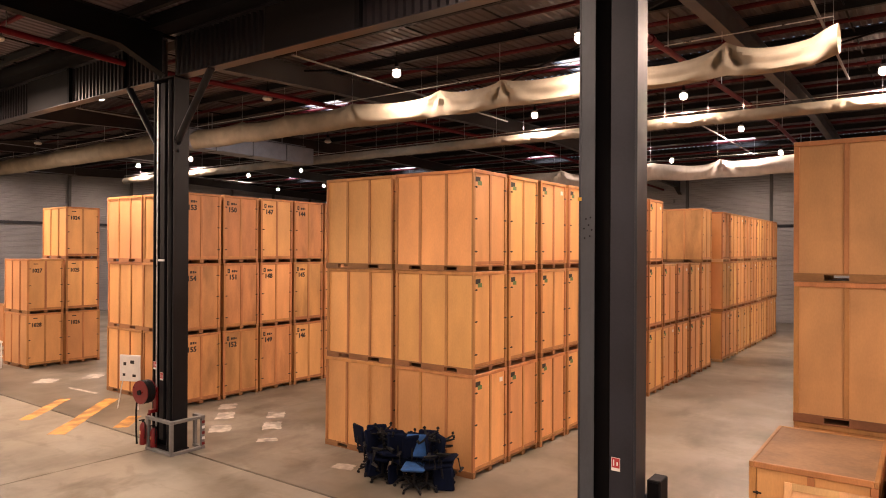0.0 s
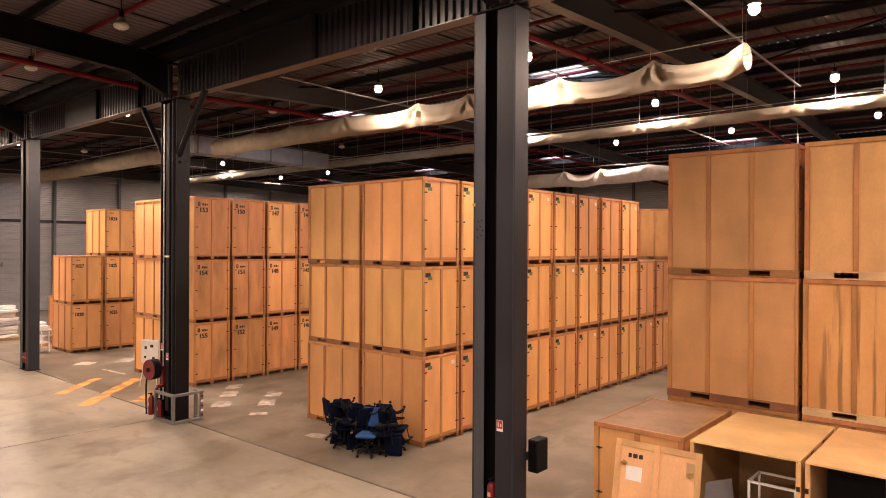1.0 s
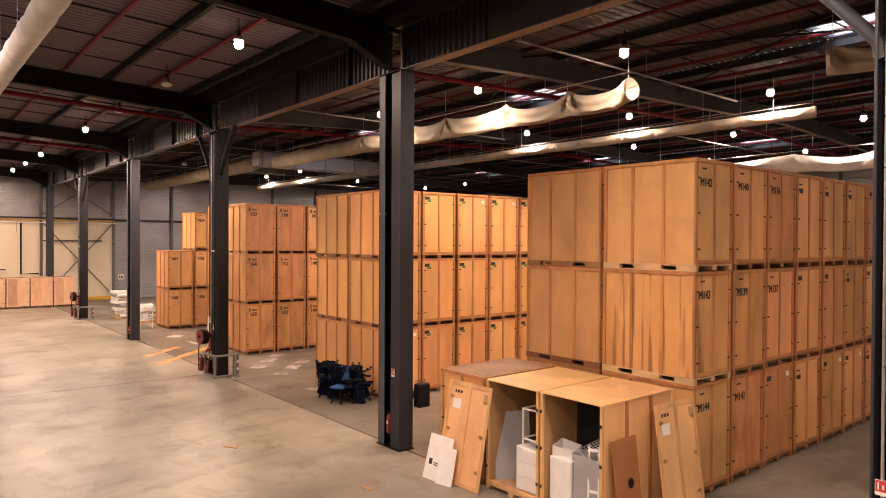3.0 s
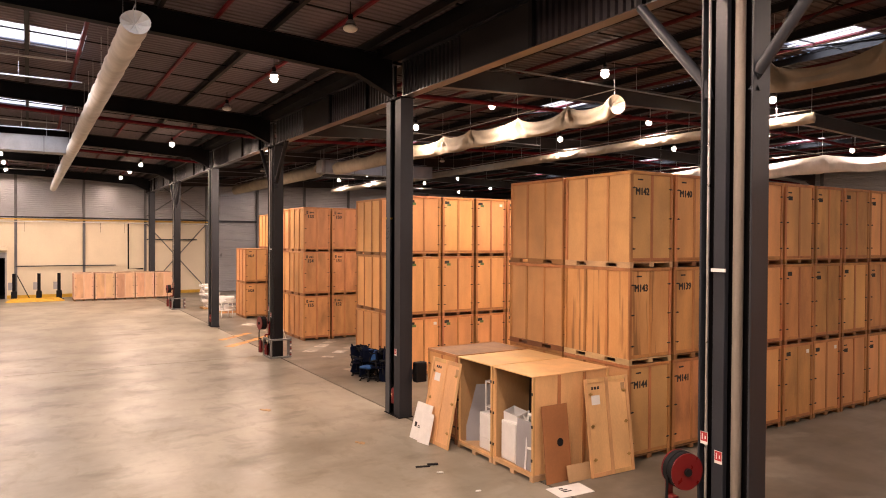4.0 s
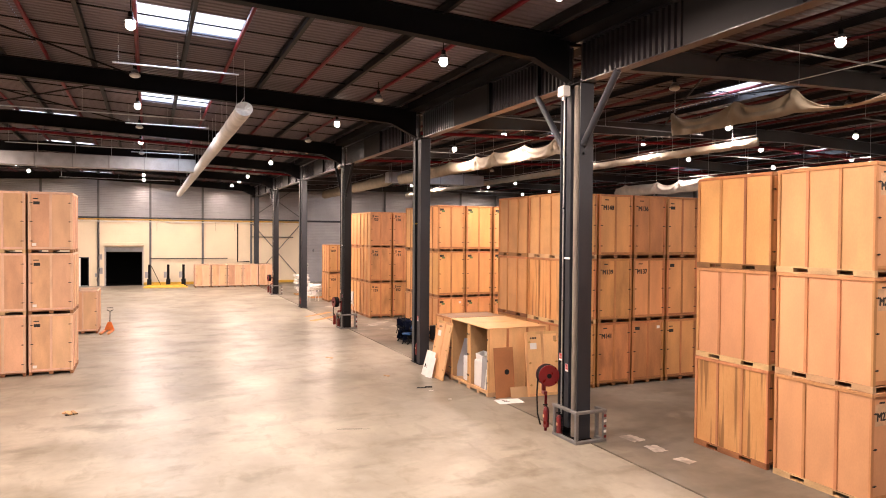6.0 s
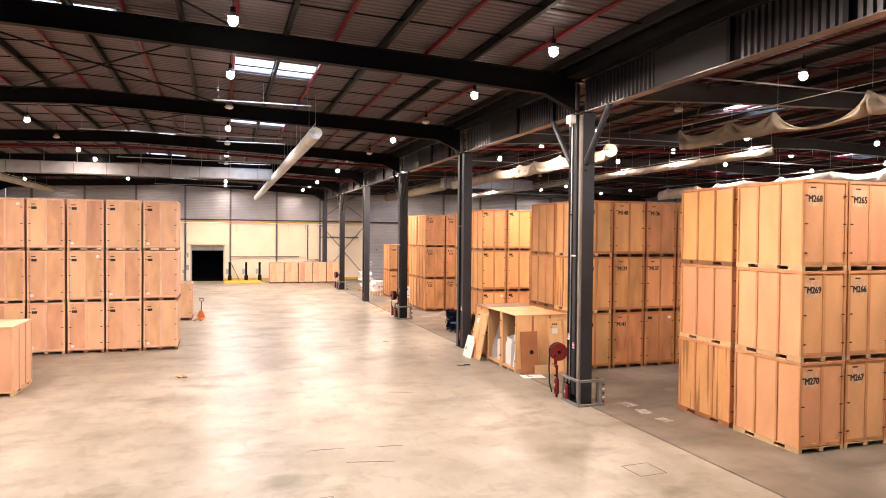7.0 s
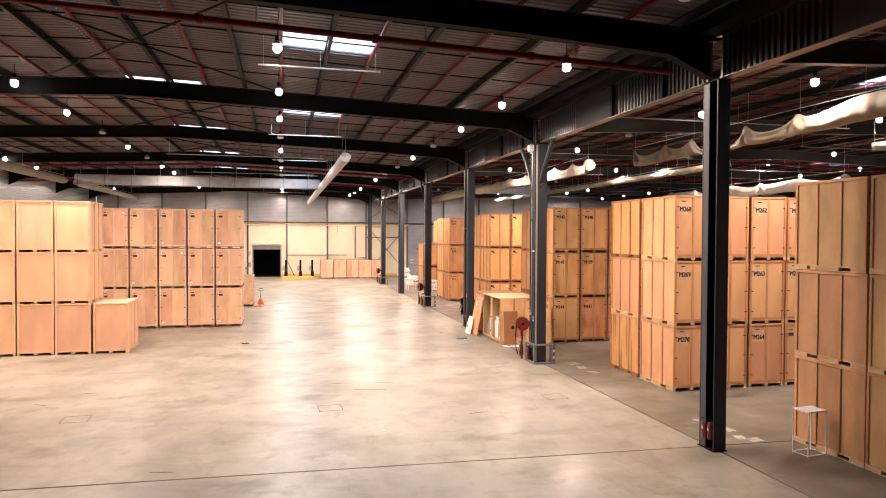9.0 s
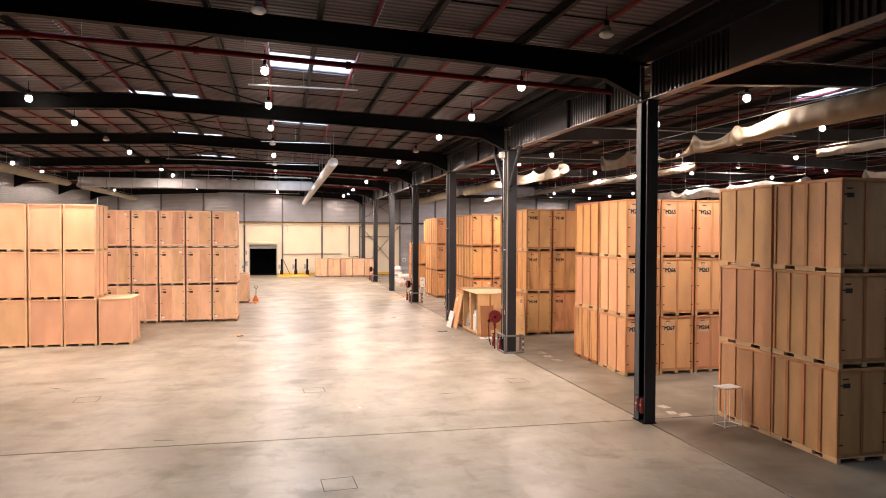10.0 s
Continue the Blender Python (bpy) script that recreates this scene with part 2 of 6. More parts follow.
ZINC = material("galvanised_sheet", (0.25, 0.25, 0.26), 0.58, 0.45, spread=0.2, scale=2.2, fine=20, bump=0.03)
CLADDING = material("ribbed_cladding", (0.34, 0.34, 0.355), 0.32, 0.4, spread=0.16, scale=0.5, fine=10, bump=0.02, stain=0.12)
CREAM = material("cream_wall_panel", (0.68, 0.58, 0.42), 0.6, 0.0, spread=0.10, scale=0.4, fine=9, bump=0.02, stain=0.12)
BLACK = material("black_rubber", (0.007, 0.007, 0.008), 0.7, 0.0, spec=0.2, spread=0.2, scale=6, bump=0.03)
VOID = material("unlit_dock", (0.006, 0.006, 0.006), 0.95, 0.0, spread=0.1, scale=2, bump=0.0, spec=0.05)
BLUE = material("blue_seat_fabric", (0.012, 0.07, 0.22), 0.9, 0.0, spread=0.3, scale=9, fine=90, bump=0.1)
BLUE_DARK = material("navy_seat_fabric", (0.002, 0.0045, 0.016), 0.9, 0.0, spec=0.1, spread=0.3, scale=9, fine=90, bump=0.1)
YELLOW = material("yellow_paint", (0.62, 0.36, 0.03), 0.5, 0.0, spread=0.2, scale=4, fine=25, bump=0.04, stain=0.25)
ORANGE = material("orange_enamel", (0.62, 0.17, 0.03), 0.4, 0.0, spread=0.15, scale=5, bump=0.03)
WHITE = material("white_enamel", (0.74, 0.73, 0.71), 0.45, 0.0, spread=0.08, scale=4, fine=25, bump=0.02)
GREYCARD = material("grey_board", (0.30, 0.29, 0.30), 0.6, 0.0, spread=0.12, scale=2, bump=0.02)
BROWNBOARD = material("brown_hardboard", (0.30, 0.12, 0.042), 0.6, 0.0, spread=0.18, scale=1.5, fine=20, bump=0.03)
CARD = material("cardboard", (0.42, 0.26, 0.13), 0.8, 0.0, spread=0.15, scale=3, fine=30, bump=0.04)
CHROME = material("bare_metal", (0.55, 0.55, 0.54), 0.3, 0.9, spread=0.15, scale=6, bump=0.02)
PIPE_TAN = material("beige_downpipe", (0.20, 0.17, 0.14), 0.5, 0.0, spread=0.2, scale=2, bump=0.03, stain=0.2)
JOINT = material("joint_filler", (0.025, 0.021, 0.017), 0.8, 0.0, spread=0.2, scale=6, bump=0.05)
FILM = material("stretch_film", (0.66, 0.64, 0.60), 0.25, 0.0, spread=0.2, scale=6, stretch=(1, 1, 5), fine=30, bump=0.25)
YELLOW_MARK = material("worn_yellow_floor_paint", (0.58, 0.27, 0.05), 0.6, 0.0, spread=0.35, scale=5, fine=18, bump=0.02, stain=0.75, stain_at=(0.44, 0.6))
WHITE_MARK = material("worn_white_floor_paint", (0.46, 0.40, 0.33), 0.6, 0.0, spread=0.3, scale=6, fine=18, bump=0.02, stain=0.6, stain_at=(0.48, 0.62))
ZINC_BRIGHT = material("bright_tray_zinc", (0.46, 0.47, 0.49), 0.38, 0.7, spread=0.2, scale=2.2, fine=20, bump=0.03)
DUCT_ZINC = material("dull_duct_zinc", (0.13, 0.128, 0.13), 0.45, 0.4, spread=0.3, scale=1.2, fine=14, bump=0.03, stain=0.3)
PATCH = material("scraped_pale_wood", (0.64, 0.42, 0.24), 0.7, spread=0.25, scale=7, fine=40, bump=0.03)
WALL_STEEL = material("mid_grey_wall_steel", (0.105, 0.105, 0.11), 0.5, 0.0, spread=0.2, scale=1.0, fine=20, bump=0.03, stain=0.2)
RAIL_GREY = material("galvanised_guard_rail", (0.19, 0.187, 0.183), 0.5, 0.2, spread=0.25, scale=3, fine=30, bump=0.05, stain=0.3)
BULB = glow("lit_bulb", (1.0, 0.84, 0.62), 60.0)
BULB_OFF = material("unlit_bulb", (0.62, 0.60, 0.56), 0.3, scale=4, bump=0.0)


def concrete(name, base, grime, amount):
    """Power-floated slab: soft clouds, broad tyre grime, a few dark spills, a polish that comes and goes."""
    m = material(name, base, 0.30, 0.0, spread=0.16, scale=0.22, fine=7, bump=0.0, spec=0.28)
    t = m.node_tree
    n, l = t.nodes, t.links
    b = n["Principled BSDF"]
    co = n.new("ShaderNodeTexCoord")

    def layer(colour, scale, turn, size, detail, lo, hi, most, distort):
        mp = n.new("ShaderNodeMapping")
        mp.inputs["Scale"].default_value = scale
        mp.inputs["Rotation"].default_value = (0, 0, radians(turn))
        l.new(co.outputs["Object"], mp.inputs["Vector"])
        sm = n.new("ShaderNodeTexNoise")
        sm.inputs["Scale"].default_value, sm.inputs["Detail"].default_value, sm.inputs["Roughness"].default_value = size, detail, 0.58
        sm.inputs["Distortion"].default_value = distort
        l.new(mp.outputs[0], sm.inputs["Vector"])
        r = n.new("ShaderNodeMapRange")
        r.inputs["From Min"].default_value, r.inputs["From Max"].default_value = lo, hi
        r.inputs["To Max"].default_value = most
        l.new(sm.outputs["Fac"], r.inputs["Value"])
        mx = n.new("ShaderNodeMix")
        mx.data_type = "RGBA"
        mx.inputs["B"].default_value = (*colour, 1)
        old = b.inputs["Base Color"].links[0].from_socket
        l.new(r.outputs[0], mx.inputs["Factor"])
        l.new(old, mx.inputs["A"])
        l.new(mx.outputs["Result"], b.inputs["Base Color"])
        return r

    layer(tuple(0.55 * c for c in grime), (0.8, 1.3, 1), 12, 0.45, 8.0, 0.46, 0.75, 0.55, 0.2)
    layer(grime, (0.9, 1.2, 1), 75, 0.16, 3.0, 0.35, 0.80, amount, 0.2)
    layer(tuple(c * 0.8 for c in grime), (1.5, 0.6, 1), 8, 0.6, 4.0, 0.50, 0.85, amount, 0.3)
    layer((0.085, 0.072, 0.045), (1.0, 0.6, 1), 20, 0.8, 10.0, 0.55, 0.70, 0.65, 0.0)
    layer((0.12, 0.098, 0.058), (0.7, 1.2, 1), 48, 1.7, 8.0, 0.54, 0.66, 0.32, 0.6)
    layer((0.40, 0.37, 0.30), (1.2, 0.7, 1), 110, 0.9, 6.0, 0.58, 0.70, 0.22, 0.4)
    sheen = n.new("ShaderNodeTexNoise")
    sheen.inputs["Scale"].default_value, sheen.inputs["Detail"].default_value = 0.5, 5.0
    l.new(co.outputs["Object"], sheen.inputs["Vector"])
    rr = n.new("ShaderNodeMapRange")
    rr.inputs["From Min"].default_value, rr.inputs["From Max"].default_value = 0.3, 0.7
    rr.inputs["To Min"].default_value, rr.inputs["To Max"].default_value = 0.31, 0.47
    l.new(sheen.outputs["Fac"], rr.inputs["Value"])
    l.new(rr.outputs[0], b.inputs["Roughness"])
    return m


CONCRETE = concrete("polished_concrete", (0.318, 0.283, 0.225), (0.15, 0.128, 0.09), 0.7)
# more grime, and a darker base that paints in the right side's weaker light
CONCRETE_WORN_DIM = concrete("grimy_dim_concrete", (0.235, 0.203, 0.158), (0.062, 0.050, 0.034), 0.95)


def skylight_pane():
    m = bpy.data.materials.new("frosted_roof_light")
    m.use_nodes = True
    t = m.node_tree
    n, l = t.nodes, t.links
    tr = n.new("ShaderNodeBsdfTranslucent")
    tr.inputs["Color"].default_value = (0.98, 0.99, 1.0, 1)
    l.new(tr.outputs[0], n["Material Output"].inputs["Surface"])
    return m


PANE = skylight_pane()


# ---- mesh helpers ----
def box(bm, x0, y0, z0, x1, y1, z1, bevel=0.0):
    """A box between two corners, with chamfered edges if asked."""
    v = [bm.verts.new((x, y, z)) for x in (x0, x1) for y in (y0, y1) for z in (z0, z1)]
    f = [bm.faces.new([v[i] for i in q]) for q in ((0, 1, 3, 2), (4, 6, 7, 5), (0, 4, 5, 1), (2, 3, 7, 6), (0, 2, 6, 4), (1, 5, 7, 3))]
    if bevel:
        e = list({e for g in f for e in g.edges})
        bmesh.ops.bevel(bm, geom=e, offset=bevel, segments=1, affect="EDGES")


def cyl(bm, a, b, r, seg=12, r2=None):
    """A closed rod from a to b."""
    a, b = Vector(a), Vector(b)
    d = b - a
    m = Matrix.Translation((a + b) / 2) @ d.to_track_quat("Z", "Y").to_matrix().to_4x4()
    bmesh.ops.create_cone(bm, cap_ends=True, segments=seg, radius1=r, radius2=r if r2 is None else r2, depth=d.length, matrix=m)


def ball(bm, c, r, sx=1, sy=1, sz=1, seg=12):
    bmesh.ops.create_uvsphere(bm, u_segments=seg, v_segments=seg // 2 + 2, radius=r, matrix=Matrix.Translation(c) @ Matrix.Diagonal((sx, sy, sz, 1)))


def tube(bm, pts, r, seg=8):
    """A bent rod swept through points, closed at both ends; r may be a list."""
    pts = [Vector(p) for p in pts]
    rs = r if isinstance(r, (list, tuple)) else [r] * len(pts)
    rings = []
    for i, p in enumerate(pts):
        d = (pts[min(i + 1, len(pts) - 1)] - pts[max(i - 1, 0)]).normalized()
        up = Vector((0, 0, 1)) if abs(d.z) < 0.9 else Vector((1, 0, 0))
        u = d.cross(up).normalized()
        v = u.cross(d)
        rings.append([bm.verts.new(p + rs[i] * (math.cos(a) * u + math.sin(a) * v)) for a in [2 * math.pi * k / seg for k in range(seg)]])
    for a, b in zip(rings, rings[1:]):
        for k in range(seg):
            bm.faces.new((a[k], a[(k + 1) % seg], b[(k + 1) % seg], b[k]))
    bm.faces.new(rings[0])
    bm.faces.new(rings[-1])


def mesh_of(bm, mat, smooth=False, name="mesh"):
    me = bpy.data.meshes.new(name)
    bmesh.ops.recalc_face_normals(bm, faces=bm.faces[:])
    bm.to_mesh(me)
    bm.free()
    me.materials.append(mat)
    if smooth:
        for p in me.polygons:
            p.use_smooth = True
        me.set_sharp_from_angle(angle=radians(40))
    return me


def part(name, bm, mat, parent=None, label="", smooth=False, at=None):
    """Links a bmesh (or a finished mesh) as one object, under its thing if there is one."""
    me = bm if isinstance(bm, bpy.types.Mesh) else mesh_of(bm, mat, smooth, name)
    ob = new(name, me)
    ob.parent = parent
    if at is not None:
        ob.matrix_basis = at
    return tagged(ob, label)


def thing(name, label, category, group="", kind="", at=None):
    ob = new(name)
    ob.empty_display_size = 0.2
    if at is not None:
        ob.matrix_basis = at
    return tagged(ob, label, category, group, kind)


def boxes(*rows, bevel=0.0):
    bm = bmesh.new()
    for r in rows:
        box(bm, *r, bevel=bevel)
    return bm


LETTERS = {}


def lettering(text, size, mat):
    """Flat raised lettering as a mesh; x to the right, y up."""
    key = (text, size, mat.name)
    if key not in LETTERS:
        cu = bpy.data.curves.new("lettering", "FONT")
        cu.body, cu.size, cu.extrude, cu.offset = text, size, 0.001, 0.0
        cu.resolution_u = 2
        tmp = bpy.data.objects.new("lettering", cu)
        scene.collection.objects.link(tmp)
        me = bpy.data.meshes.new_from_object(tmp.evaluated_get(bpy.context.evaluated_depsgraph_get()))
        bpy.data.objects.remove(tmp)
        thick = bmesh.new()
        for dx, dy, dz in ((-1.3, 0, 0.0), (1.3, 0, 0.0003), (0, 0.8, 0.0006), (0, -0.8, 0.0009), (-0.5, 0, 0.0012)):  # broad stencil strokes
            me.transform(Matrix.Translation((dx * size * 0.045, dy * size * 0.045, dz)))
            thick.from_mesh(me)
            me.transform(Matrix.Translation((-dx * size * 0.045, -dy * size * 0.045, -dz)))
        thick.to_mesh(me)
        thick.free()
        me.materials.clear()
        me.materials.append(mat)
        LETTERS[key] = me
    return LETTERS[key]


FACE_X = Matrix(((0, 0, 1, 0), (1, 0, 0, 0), (0, 1, 0, 0), (0, 0, 0, 1)))   # lettering that faces +x


# ---- the large structure ----
floor = part("floor", boxes((X_FAR, Y_LEFT, -0.30, X_BACK, Y_RIGHT, -0.025)), JOINT)
tagged(floor, "polished concrete warehouse floor with sawn joints", "floor", kind="structure")
# slabs right of the joint hold the dimmer light in their colour
for y0, y1, cuts, mat in ((Y_LEFT, 9.72, (X_FAR, -15.35, 18.45, X_BACK), CONCRETE), (9.72, Y_RIGHT, (X_FAR, 18.45, X_BACK), CONCRETE_WORN_DIM)):
    for x0, x1 in zip(cuts, cuts[1:]):
        bm = boxes((x0 + 0.02, y0 + 0.028, -0.06, x1 - 0.02, y1 - 0.028, 0.0), bevel=0.008)
        for v in bm.verts:  # the cross joints run a little askew
            if X_FAR + 1 < v.co.x < X_BACK - 1:
                v.co.x += 0.034 * (v.co.y - 9.72)
        part("slab", bm, mat, floor)


def ribbed(bm, u0, u1, pitch, depth, place):
    """A trapezoidal sheet: ribs follow one another along u; place(u, d) gives the two ends of a line at offset d."""
    n = max(1, round((u1 - u0) / pitch))
    w = (u1 - u0) / n
    last = None
    for i in range(n):
        for f, d in ((0.0, 0.0), (0.38, 0.0), (0.5, depth), (0.88, depth)):
            row = [bm.verts.new(p) for p in place(u0 + (i + f) * w, d)]
            if last:
                for k in range(len(row) - 1):
                    bm.faces.new((last[k], row[k], row[k + 1], last[k + 1]))
            last = row
    row = [bm.verts.new(p) for p in place(u1, 0.0)]
    for k in range(len(row) - 1):
        bm.faces.new((last[k], row[k], row[k + 1], last[k + 1]))


# roof lights: (x from, x to, y from, y to)
ROOF_LIGHTS = []
for k in range(-4, 4):
    ROOF_LIGHTS.append((1.0 + BAY * k, 3.1 + BAY * k, -0.7, 2.1))
    ROOF_LIGHTS.append((1.7 + BAY * k, 3.8 + BAY * k, 18.3, 20.75))
    ROOF_LIGHTS.append((1.7 + BAY * k, 3.8 + BAY * k, 36.85, 39.3))
    ROOF_LIGHTS.append((-6.2 + BAY * k, -4.9 + BAY * k, -6.3, -3.6))
cuts = sorted({X_FAR, X_BACK} | {v for r in ROOF_LIGHTS for v in r[:2] if X_FAR < v < X_BACK})
bands = sorted({Y_LEFT, VALLEY, RIDGE_L, RIDGE_R, Y_RIGHT} | {v for r in ROOF_LIGHTS for v in r[2:]})
# one kind of sheet; over the right nave its colour carries the shade
for nave, sheet, note in ((0, DECK, "dark ribbed steel roof sheeting with roof-light openings"), (1, DECK_SHADED, "ribbed steel roof sheeting with roof-light openings, shade in its darker colour")):
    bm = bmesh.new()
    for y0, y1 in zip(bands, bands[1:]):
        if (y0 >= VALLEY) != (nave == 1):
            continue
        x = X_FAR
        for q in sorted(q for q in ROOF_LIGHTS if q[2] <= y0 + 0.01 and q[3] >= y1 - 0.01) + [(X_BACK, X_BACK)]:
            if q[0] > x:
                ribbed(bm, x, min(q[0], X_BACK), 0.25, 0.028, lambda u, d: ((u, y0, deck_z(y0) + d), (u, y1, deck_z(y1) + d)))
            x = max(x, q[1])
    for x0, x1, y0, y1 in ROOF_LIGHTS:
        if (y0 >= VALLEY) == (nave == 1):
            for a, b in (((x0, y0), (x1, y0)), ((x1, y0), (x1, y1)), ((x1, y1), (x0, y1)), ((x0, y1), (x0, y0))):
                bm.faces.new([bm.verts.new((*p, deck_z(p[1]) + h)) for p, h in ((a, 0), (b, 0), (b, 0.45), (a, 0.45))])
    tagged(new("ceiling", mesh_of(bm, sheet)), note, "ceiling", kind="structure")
for i, (x0, x1, y0, y1) in enumerate(ROOF_LIGHTS):
    if x0 < X_FAR:
        continue
    w = thing("roof_light", "frosted white roof light glowing with daylight", "skylight", "roof lights", "structure")
    mid = (y0 + y1) / 2
    for a, b in ((y0, mid - 0.03), (mid + 0.03, y1)):
        bm2 = bmesh.new()
        bm2.faces.new([bm2.verts.new((px, py, deck_z(py) + 0.06)) for px, py in ((x0, a), (x1, a), (x1, b), (x0, b))])
        part("pane", bm2, PANE, w)
    bm2 = bmesh.new()
    box(bm2, x0, mid - 0.03, deck_z(mid) + 0.0, x1, mid + 0.03, deck_z(mid) + 0.07)
    part("glazing_bar", bm2, WHITE, w)


def plain_wall(name, label, rows, mat=CREAM):
    return tagged(part(name, boxes(*rows), mat), label, "wall", kind="structure")


# far gable wall: cream panels below, ribbed cladding above and beyond
DOOR_Y0, DOOR_Y1, DOOR_H = -4.2, -0.95, 3.8
SIDE_Y0, SIDE_Y1, SIDE_H = -7.4, -5.75, 2.75
CREAM_END = 14.9
far_wall = plain_wall("wall_west", "cream panelled gable wall with ribbed grey cladding above", [
    (X_FAR - 0.25, Y_LEFT, 0, X_FAR, SIDE_Y0, 6.5), (X_FAR - 0.25, SIDE_Y0, SIDE_H, X_FAR, SIDE_Y1, 6.5),
    (X_FAR - 0.25, SIDE_Y1, 0, X_FAR, DOOR_Y0, 6.5), (X_FAR - 0.25, DOOR_Y0, DOOR_H, X_FAR, DOOR_Y1, 6.5),
    (X_FAR - 0.25, DOOR_Y1, 0, X_FAR, CREAM_END, 6.5)])
bm = bmesh.new()
ribbed(bm, 6.5, 11.6, 0.17, 0.03, lambda u, d: ((X_FAR - 0.12 + d, Y_LEFT, u), (X_FAR - 0.12 + d, CREAM_END, u)))
ribbed(bm, 0.0, 11.6, 0.17, 0.03, lambda u, d: ((X_FAR - 0.12 + d, CREAM_END, u), (X_FAR - 0.12 + d, Y_RIGHT, u)))
part("cladding", bm, CLADDING, far_wall, "ribbed pale grey metal cladding")
part("backing", boxes((X_FAR - 0.40, Y_LEFT, 6.5, X_FAR - 0.26, CREAM_END, 11.8), (X_FAR - 0.40, CREAM_END, -0.3, X_FAR - 0.26, Y_RIGHT, 11.8)), STEEL_DARK, far_wall)
part("foot_strip", boxes((X_FAR + 0.003, DOOR_Y1 + 0.1, 0.0, X_FAR + 0.04, CREAM_END, 0.28)), YELLOW, far_wall, "yellow painted strip along the wall foot")
post_mesh = mesh_of(boxes((0.0, -0.10, 0, 0.16, 0.10, 11.2), bevel=0.01), WALL_STEEL, name="wall_post")
for y in (-19.4, -14.6, -9.7, -4.85, -0.2, 4.75, 9.6, 14.9, 19.7, 24.5, 29.3, 34.1, 38.9, 43.7, 48.5):
    part("wall_post", post_mesh, None, far_wall, at=pose(X_FAR + 0.005, y, 0))
for z, mat, r in ((6.55, YELLOW, 0.05), (6.72, STEEL, 0.06), (6.35, WHITE, 0.035)):
    bm = bmesh.new()
    cyl(bm, (X_FAR + 0.24, Y_LEFT, z), (X_FAR + 0.24, CREAM_END + 0.1, z), r)
    part("wall_pipe", bm, mat, far_wall, smooth=True)
part("girt", boxes((X_FAR + 0.005, CREAM_END + 0.12, 6.55, X_FAR + 0.12, Y_RIGHT, 6.75)), STEEL, far_wall)
part("rail", boxes((X_FAR + 0.17, -0.2, 2.62, X_FAR + 0.22, 7.2, 2.70)), STEEL, far_wall)
bm = bmesh.new()
tube(bm, [(X_FAR + 0.25, 8.2, 6.3), (X_FAR + 0.25, 8.2, 2.3), (X_FAR + 0.25, 9.4, 2.3)], 0.06)
part("downpipe", bm, STEEL_DARK, far_wall, smooth=True)
for a, b in (((9.7, 6.3), (14.8, 0.4)), ((14.8, 6.3), (9.7, 0.4)), ((9.7, 10.6), (14.8, 7.0)), ((14.8, 10.6), (9.7, 7.0))):
    bm = bmesh.new()
    cyl(bm, (X_FAR + 0.20, *a), (X_FAR + 0.20, *b), 0.045, 6)
    part("wind_brace", bm, WALL_STEEL, far_wall)
for k in range(9):
    yy = -4.85 + 0.09 * math.sin(2.3 * k)
    bm = bmesh.new()
    tube(bm, [(X_FAR + 0.20, yy, 0.3 + 0.7 * k), (X_FAR + 0.23, yy + 0.14 * (k % 3 - 1), 0.65 + 0.7 * k), (X_FAR + 0.20, yy + 0.05, 1.0 + 0.7 * k)], 0.025, 6)
    part("cable_run", bm, STEEL_DARK, far_wall, smooth=True)
bm = bmesh.new()
cyl(bm, (X_FAR + 0.9, 0.75, 0.05), (X_FAR + 0.2, -0.1, 1.9), 0.035, 6)
part("prop", bm, STEEL_DARK, far_wall)
for y in (0.4, 6.0, 7.9):
    bm = bmesh.new()
    cyl(bm, (X_FAR + 0.26, y, 6.35), (X_FAR + 0.26, y, 5.5), 0.012, 5)
    part("hanging_cable", bm, STEEL_DARK, far_wall)
part("brace_rail", boxes((X_FAR + 0.18, 9.7, 4.85, X_FAR + 0.25, 14.0, 4.95)), STEEL, far_wall)

# other walls
bm = bmesh.new()
ribbed(bm, 0.0, 11.6, 0.17, 0.03, lambda u, d: ((X_FAR, Y_RIGHT - d, u), (X_BACK, Y_RIGHT - d, u)))
north = tagged(part("wall_north", bm, CLADDING), "ribbed pale grey metal cladding wall", "wall", kind="structure")
part("backing", boxes((X_FAR, Y_RIGHT + 0.1, -0.3, X_BACK, Y_RIGHT + 0.25, 11.8)), STEEL_DARK, north)
for k in range(17):
    part("wall_post", mesh_of(boxes((-0.1, -0.16, 0, 0.1, -0.04, 11.0)), WALL_STEEL) if k == 0 else bpy.data.objects["wall_post.015"].data, None, north, at=pose(-48.5 + 5.65 * k, Y_RIGHT, 0))
part("girt", boxes((X_FAR, Y_RIGHT - 0.2, 6.5, X_BACK, Y_RIGHT - 0.05, 6.7)), STEEL, north)
south = plain_wall("wall_south", "cream panelled long wall with ribbed grey cladding above", [(X_FAR, Y_LEFT - 0.25, -0.3, X_BACK, Y_LEFT, 6.5)])
bm = bmesh.new()
ribbed(bm, 6.5, 11.8, 0.17, 0.03, lambda u, d: ((X_FAR, Y_LEFT - 0.05 + d, u), (X_BACK, Y_LEFT - 0.05 + d, u)))
part("cladding", bm, CLADDING, south, "ribbed pale grey metal cladding")
part("backing", boxes((X_FAR, Y_LEFT - 0.25, 6.5, X_BACK, Y_LEFT - 0.1, 11.8)), STEEL_DARK, south)
# closes the hall out of view; dark so it bounces little light
plain_wall("wall_east", "unseen closing wall, dark grey to cut bounced light", [(X_BACK, Y_LEFT - 0.25, -0.3, X_BACK + 0.25, Y_RIGHT + 0.25, 11.8)], WALL_STEEL)

